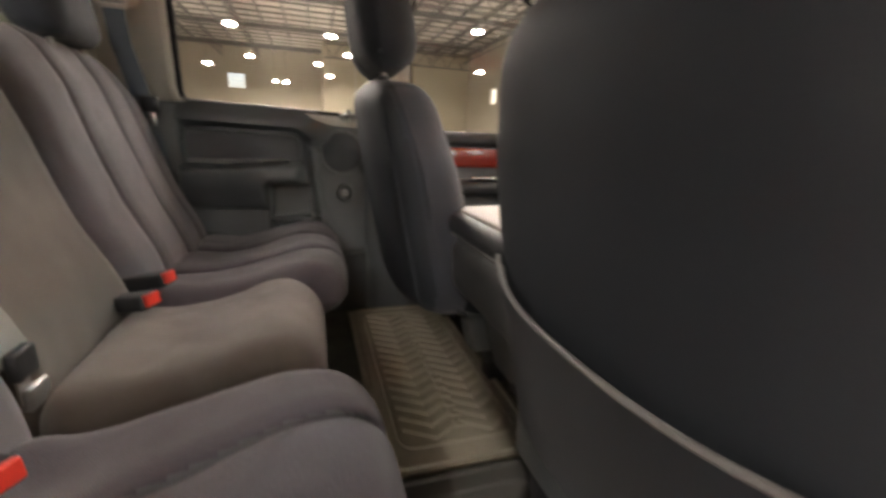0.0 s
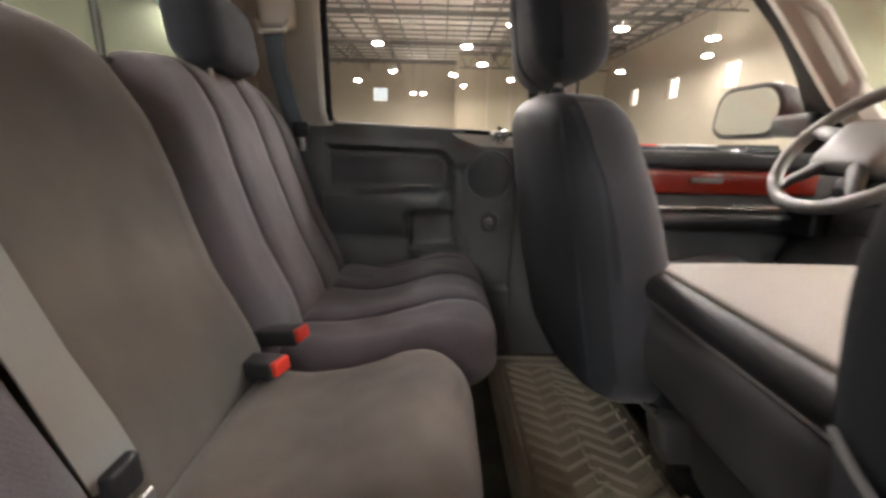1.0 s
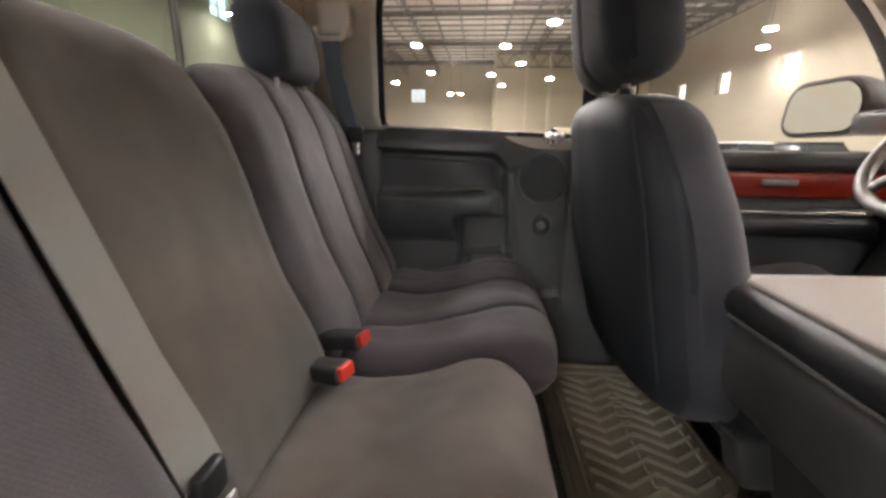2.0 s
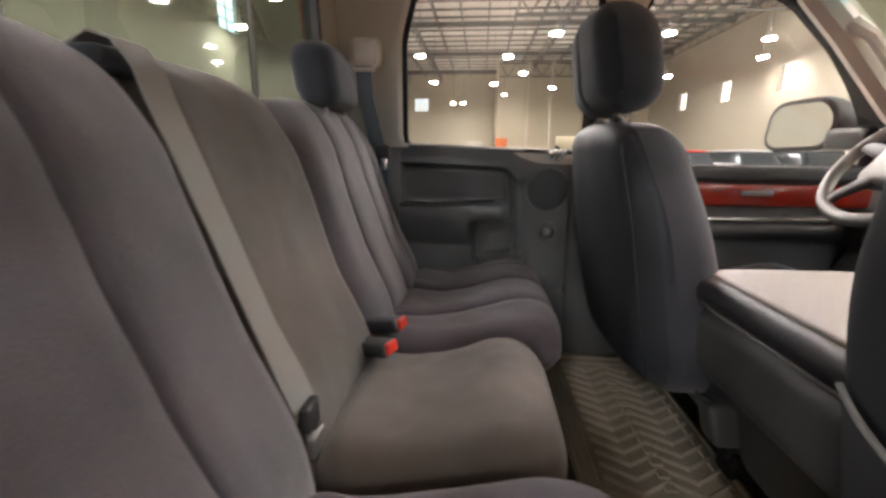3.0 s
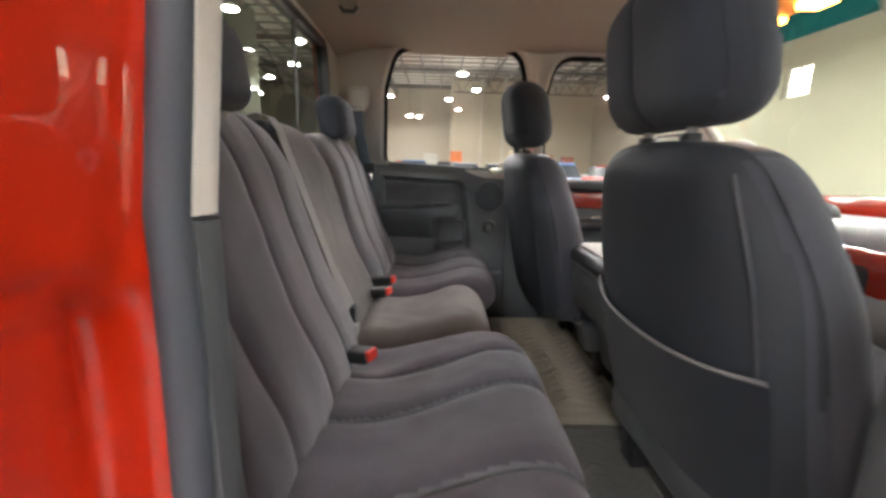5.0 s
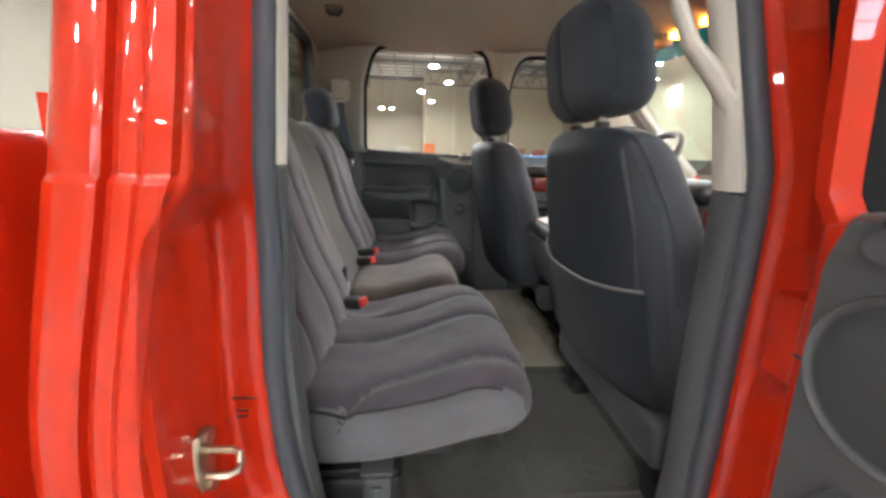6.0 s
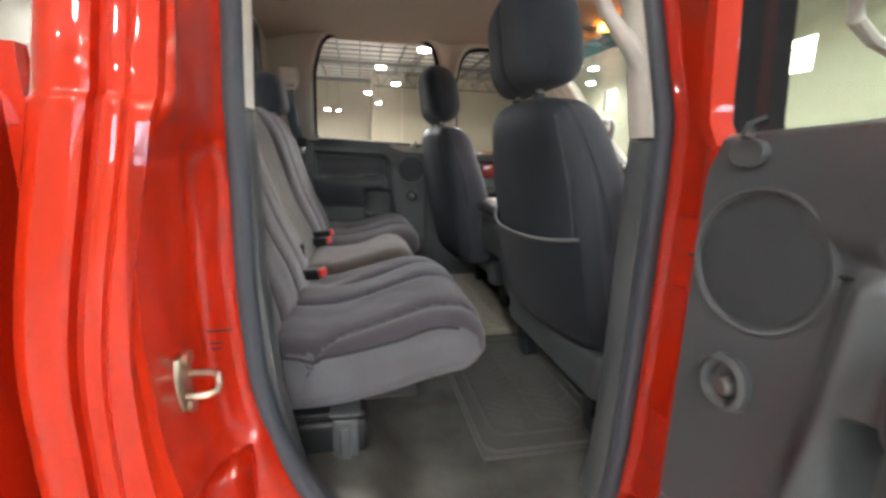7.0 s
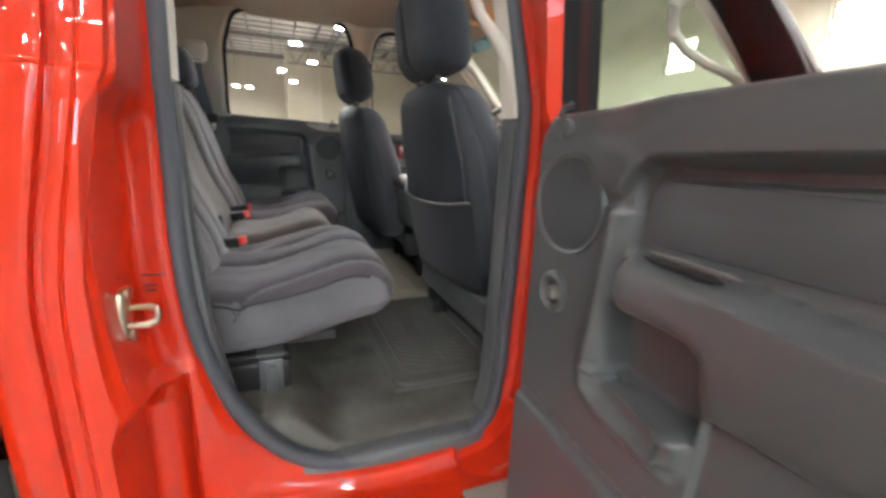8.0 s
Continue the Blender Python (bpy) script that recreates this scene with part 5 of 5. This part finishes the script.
# Middle shoulder belt down the seam of the backrest
mid_belt = thing("middle_seat_belt", "grey lap belt strap lying down the bench backrest", "seat belt")
route = [(-0.275, -0.148, 1.416), (-0.248, -0.147, 1.4285), (-0.224, -0.146, 1.421)]
route += [(lean_x(z) - off, -0.145 + 0.008 * smooth01((1.35 - z) / 0.3), z) for z, off in ((1.395, 0.064), (1.36, 0.064), (1.3, 0.060), (1.2, 0.057), (1.1, 0.054), (1.03, 0.047), (0.985, 0.044))]
part("webbing", ribbon(route, 0.046, [(0, 1, 0)] * 8 + [(0.2, 1, 0)] * 2), WEBBING, mid_belt)
part("guide", rbox(-0.262, -0.222, -0.192, -0.118, 1.388, 1.4135, 0.010, (3, 4, 2)), CLOTH_DARK, mid_belt, "dark belt guide on the backrest top")
tongue = part("tongue", rbox(-0.066, -0.052, -0.158, -0.120, 0.966, 1.002, 0.005, (1, 3, 3)), PLASTIC_DARK, mid_belt)
part("tongue_plate", rbox(-0.061, -0.058, -0.154, -0.124, 0.936, 0.968, 0.001, corner=1), CHROME_DARK, tongue)
part("holder", rbox(-0.063, -0.050, -0.152, -0.112, 0.925, 0.955, 0.005, (1, 3, 2)), CHROME_DARK, mid_belt, "metal belt holder at the seat seam")


def outboard_belt(side):
    """A shoulder belt at the rear post: pale anchor cover, loop, slate webbing, tongue."""
    ob = thing("shoulder_belt", "slate shoulder belt under a pale anchor cover", "seat belt", "rear shoulder belts")
    y = side * 0.655
    part("anchor_cover", rbox(-0.235, -0.145, min(y, y + side * 0.055), max(y, y + side * 0.055), 1.545, 1.625, 0.02, (4, 3, 4)), TRIM_LIGHT, ob, "pale moulded anchor cover")
    part("loop", tube([(-0.23, y - side * 0.006, 1.56), (-0.22, y - side * 0.012, 1.535), (-0.16, y - side * 0.012, 1.535), (-0.15, y - side * 0.006, 1.56)], 0.007, 6), TRIM_LIGHT, ob)
    part("webbing", ribbon([(-0.19, y - side * 0.008, 1.545), (-0.185, y - side * 0.004, 1.45), (-0.165, y + side * 0.03, 1.33), (-0.15, y + side * 0.055, 1.15), (-0.13, y + side * 0.06, 0.95)], 0.046, (1, 0, 0)), WEBBING_BLUE, ob)
    low = 1.29 if side > 0 else 1.17
    t = part("tongue", rbox(-0.165 + 0.012 * (side < 0), -0.125 + 0.012 * (side < 0), min(y + side * 0.012, y + side * 0.03), max(y + side * 0.012, y + side * 0.03), low, low + 0.04, 0.005, (2, 1, 2)), PLASTIC_DARK, ob)
    part("tongue_plate", rbox(-0.155 + 0.012 * (side < 0), -0.135 + 0.012 * (side < 0), min(y + side * 0.018, y + side * 0.022), max(y + side * 0.018, y + side * 0.022), low - 0.035, low + 0.002, 0.001, corner=1), CHROME, t)
    if side < 0:
        # Pale colour keeps the tongue metal's brightness, whatever it would mirror.
        part("tongue_plate", rbox(-0.098, -0.064, -0.7235, -0.7165, 1.240, 1.254, 0.003, (2, 1, 1)), TRIM_LIGHT, t, "belt tongue piece, its metal glint in pale colour")
        part("tongue_plate", rbox(-0.090, -0.070, -0.7235, -0.7165, 1.206, 1.218, 0.003, (2, 1, 1)), TRIM_LIGHT, t, "belt tongue piece, its metal glint in pale colour")
        part("lap_webbing", ribbon([(-0.150, y + side * 0.050, 1.20), (-0.105, y + side * 0.062, 1.225), (-0.082, y + side * 0.065, 1.230), (-0.080, y + side * 0.065, 1.10), (-0.09, y + side * 0.06, 0.95)], 0.030, (1, 0, 0)), WEBBING_BLUE, ob)
    return ob


outboard_belt(1)
outboard_belt(-1)

# ---- front seats ----


def front_seat(side, label, pocketed, back_x, deep, head_x):
    """back_x: rear face of the backrest at its foot; deep: its thickness; head_x: rear face of the headrest."""
    ob = thing("front_seat", label, "car seat", "front seats")
    yc, half = side * 0.41, 0.255

    def lean(z):
        return -0.185 * (z - 0.85)

    def k_of(z):
        return (z - 0.84) / 0.54

    def width(z):
        return 1 - 0.20 * smooth01((k_of(z) - 0.45) / 0.55) ** 2 - 0.03 * smooth01((0.2 - k_of(z)) / 0.2)

    def rear_x(y, z):
        """The back's rear face."""
        e = (y - yc) / (half * width(z))
        return back_x + lean(z) + 0.055 * min(1, abs(e)) ** 3 - 0.006 * math.sin(math.pi * k_of(z))

    def shape(p):
        e = (p.y - yc) / half
        k = k_of(p.z)
        front = smooth01((p.x - back_x - 0.03) / 0.06)
        thin = 1 - 0.16 * smooth01(k)
        x = back_x + (p.x - back_x) * thin + lean(p.z)
        x += (1 - front) * (0.055 * abs(e) ** 3 - 0.006 * math.sin(math.pi * k)) + front * 0.03 * abs(e) ** 2 * (1 - k)
        for s in (-0.15, 0.15):
            x -= front * 0.008 * dent(p.y - yc - s, 0.014)
        z = p.z - 0.03 * abs(e) ** 3 * smooth01((k - 0.6) / 0.4)
        x += 0.002 * noise.noise(Vector((2, p.y * 9, p.z * 7)))
        return (x, yc + (p.y - yc) * width(p.z), z)

    back = part("backrest", rbox(back_x, back_x + deep, yc - half, yc + half, 0.84, 1.375, 0.058, (5, 70, 64), shape, corner=7), SEAT_BACK, ob, "dark grey backrest with cloth sides")
    back.data.materials.append(CLOTH_SIDE)
    for face in back.data.polygons:
        face.material_index = int(face.normal.x > -0.42 and face.normal.z < 0.75)
    # Map pocket on the rear face, with a piped slack edge
    y0, y1 = yc - 0.238, yc + 0.197

    def pocket_top(y):
        e = abs(y - yc) / 0.19
        return 1.081 + (0.022 if y > yc else 0.009) * e ** 3

    if pocketed:
        bm = bmesh.new()
        grid, nu, nv = [], 28, 16
        for j in range(nv + 1):
            line = []
            for i in range(nu + 1):
                y = y0 + (y1 - y0) * i / nu
                z = 0.885 + (pocket_top(y) - 0.885) * j / nv
                line.append(bm.verts.new((rear_x(y, z) - 0.006 - 0.010 * math.sin(math.pi * i / nu) * j / nv, y, z)))
            grid.append(line)
        for j in range(nv):
            for i in range(nu):
                bm.faces.new((grid[j][i], grid[j][i + 1], grid[j + 1][i + 1], grid[j + 1][i]))
        bmesh.ops.solidify(bm, geom=bm.faces[:], thickness=-0.004)
        pocket = part("map_pocket", bm, CLOTH_DARK, back, "dark stretch map pocket")
        part("piping", tube([(rear_x(y, pocket_top(y)) - 0.008 - 0.010 * math.sin(math.pi * (y - y0) / (y1 - y0)), y, pocket_top(y)) for y in [y0 + (y1 - y0) * i / 28 for i in range(29)]], 0.0034, 8), PIPING, pocket, "pale pocket piping")
    for s in (-1, 1):
        if s > 0 and pocketed:
            continue
        edge = [(0.88 + 0.45 * k / 24, 0.875 * half * width(0.88 + 0.45 * k / 24)) for k in range(25)]
        # Outer edge's piping is paler: the edge highlight sits in its colour.
        part("seam_piping", tube([(rear_x(yc + s * w, z) - 0.0015, yc + s * w, z) for z, w in edge], 0.0032 if s < 0 and pocketed else 0.002, 6), EDGE_HIGHLIGHT if s < 0 and pocketed else CLOTH_DARK, back, "piped seam in the edge highlight's grey" if s < 0 and pocketed else "")

    def rest_shape(p):
        e, k = (p.y - yc) / 0.16, (p.z - 1.392) / 0.212
        u = p.x - head_x
        x = p.x - 0.03 * (k - 0.3) - 0.02 * abs(k - 0.45) ** 2 * (u > 0.075)
        if u < 0.035:
            x += 0.007 * dent(p.y - yc, 0.02) + 0.02 * e * e
        return (x, yc + (p.y - yc) * (1 - 0.14 * k * k + 0.02 * math.sin(3 * k)), p.z - 0.018 * e * e * (k > 0.5))

    rest = part("headrest", rbox(head_x, head_x + 0.135, yc - 0.158, yc + 0.158, 1.392, 1.604, 0.058, (8, 30, 14), rest_shape, corner=6), CLOTH_DARK, ob, "dark cloth headrest")
    post_x = head_x + 0.068
    for y in (yc - 0.062, yc + 0.062):
        part("post", tube([(post_x, y, 1.33), (post_x, y, 1.43)], 0.0075, 10), CHROME_DARK, rest)
        part("collar", tube([(post_x, y, 1.352), (post_x, y, 1.384)], [0.017, 0.014], 10), PLASTIC_DARK, rest)

    def pad(p):
        e = (p.y - yc) / 0.27
        up = smooth01((p.z - 0.86) / 0.1)
        return (p.x, p.y, p.z + up * (0.025 * e * e - 0.02 + 0.03 * smooth01((p.x - 0.8) / 0.2)))

    part("cushion", rbox(0.58, 1.06, yc - 0.27, yc + 0.27, 0.83, 0.985, 0.06, (16, 16, 4), pad), CLOTH_DARK, ob)
    dx = 0.0 if pocketed else 0.085
    part("skirt", rbox(0.56 + dx, 1.02, yc - 0.25, yc + 0.25, 0.755, 0.86, 0.02, (6, 4, 2)), PLASTIC, ob, "slate plastic seat skirt")
    for y in (yc - 0.20, yc + 0.20):
        rail = part("rail", rbox(0.58 + dx, 1.05, y - 0.02, y + 0.02, 0.70, 0.745, 0.006, (4, 1, 1)), PLASTIC_DARK, ob)
        part("foot", rbox(0.59 + dx, 0.64 + dx, y - 0.03, y + 0.03, 0.645, 0.715, 0.008), PLASTIC_DARK, rail)
        part("bolt", shifted(disc(0.012, 0.012, lambda u, v, w: (u, v, w), 6), Matrix.Translation((0.602 + dx, y, 0.715))), STEEL_GREY, rail)
    hx, hy = 0.565 + dx * 0.2, yc - side * 0.245
    part("hinge_cover", rbox(hx, hx + 0.07, hy - 0.032, hy + 0.026, 0.765, 0.858, 0.014, (3, 3, 4), lambda p: (p.x + 0.25 * (0.858 - p.z), p.y, p.z)), PLASTIC, ob, "slate plastic hinge cover")
    part("hinge_bolt", tube([(hx + 0.004, hy - 0.022, 0.861), (hx - 0.004, hy, 0.858), (hx + 0.002, hy + 0.022, 0.863)], 0.0055, 6), CHROME, ob, "bright bent hinge spring")
    return ob


front_seat(1, "dark grey cloth driver's seat with headrest", False, 0.460, 0.185, 0.362)
front_seat(-1, "dark grey cloth passenger seat with rear map pocket", True, 0.522, 0.170, 0.418)

# ---- centre console between the front seats ----
console = thing("centre_console", "folded centre seat console with a pale vinyl lid", "console")


def console_shape(p):
    k = (1.045 - p.z) / 0.30
    x = p.x + 0.05 * max(0, k) ** 2 * (p.x < 0.7)
    return (x, p.y * (1 - 0.06 * k), p.z)


part("body", rbox(0.551, 1.02, -0.200, 0.210, 0.900, 1.060, 0.05, (8, 12, 8), console_shape, corner=6), CONSOLE_VINYL, console, "slate vinyl console body")
part("lower_body", rbox(0.612, 1.0, -0.180, 0.180, 0.70, 0.930, 0.035, (6, 8, 5), console_shape), CONSOLE_VINYL, console, "slate vinyl lower console body")
lid = part("lid", rbox(0.540, 1.04, -0.205, 0.215, 1.052, 1.098, 0.022, (12, 12, 4)), VINYL, console, "dark vinyl lid rim")
part("lid_pad", rbox(0.566, 1.035, -0.185, 0.195, 1.080, 1.105, 0.010, (14, 14, 1), lambda p: (p.x, p.y, p.z + (p.z > 1.09) * 0.004 * math.sin(math.pi * (p.x - 0.566) / 0.47))), LID, lid, "pale vinyl lid pad")
# Pale piping stands in for the thin white highlight under the lid rim.
part("seam_piping", tube([(0.556, -0.19, 1.053), (0.550, -0.15, 1.053), (0.549, 0.0, 1.053), (0.550, 0.16, 1.053), (0.556, 0.20, 1.053)], 0.0035, 6), PIPING, console, "piped seam under the lid, pale as its highlight")
part("foot", boxes([(0.71, 0.98, -0.14, 0.14, 0.66, 0.75)]), PLASTIC_DARK, console, smooth=False)

# ---- floor mats ----


def floor_mat(x0, x1, y0, y1, label, rubber):
    ob = thing("floor_mat", label, "floor mat", "rubber floor mats")
    z = 0.648
    part("sheet", rbox(x0, x1, y0, y1, z, z + 0.010, 0.004, (8, 12, 1)), rubber, ob)
    edge = rounded([(x0 + 0.012, y0 + 0.012), (x1 - 0.012, y0 + 0.012), (x1 - 0.012, y1 - 0.012), (x0 + 0.012, y1 - 0.012)], 0.04)
    part("rim", tube([(p.x, p.y, z + 0.011) for p in edge], 0.006, 6, closed=True), rubber, ob)
    inner = rounded([(x0 + 0.045, y0 + 0.06), (x1 - 0.04, y0 + 0.06), (x1 - 0.04, y1 - 0.05), (x0 + 0.045, y1 - 0.05)], 0.04)
    part("inner_rim", tube([(p.x, p.y, z + 0.010) for p in inner], 0.0045, 6, closed=True), rubber, ob)
    ribs = []
    for k in range(16):
        y = y0 + 0.09 + (y1 - y0 - 0.18) * k / 15
        for s, xm in ((-1, x0 + (x1 - x0) * 0.36), (1, x0 + (x1 - x0) * 0.72)):
            ribs.append(tube([(xm - 0.062, y + 0.026, z + 0.011), (xm, y - 0.014, z + 0.012), (xm + 0.062, y + 0.026, z + 0.011)], 0.0058 if rubber == MAT_LIT else 0.0022, 4))
    part("tread_ribs", joined(*ribs), rubber, ob, "raised chevron tread ribs")
    # Moulded wording that cannot be read, as raised bars
    for k in range(int((y1 - y0 - 0.2) / 0.036)):
        part("raised_mark", boxes([(x0 + (x1 - x0) * 0.54 - 0.012, x0 + (x1 - x0) * 0.54 + 0.012, y0 + 0.10 + 0.036 * k, y0 + 0.122 + 0.036 * k, z + 0.009, z + 0.014)]), rubber, ob, smooth=False)
    return ob


floor_mat(0.365, 0.70, -0.070, 0.70, "rubber floor mat with chevron treads, toned as lit", MAT_LIT)
floor_mat(0.335, 0.66, -0.655, -0.08, "worn rubber floor mat with chevron treads, toned as shaded", MAT_SHADED)
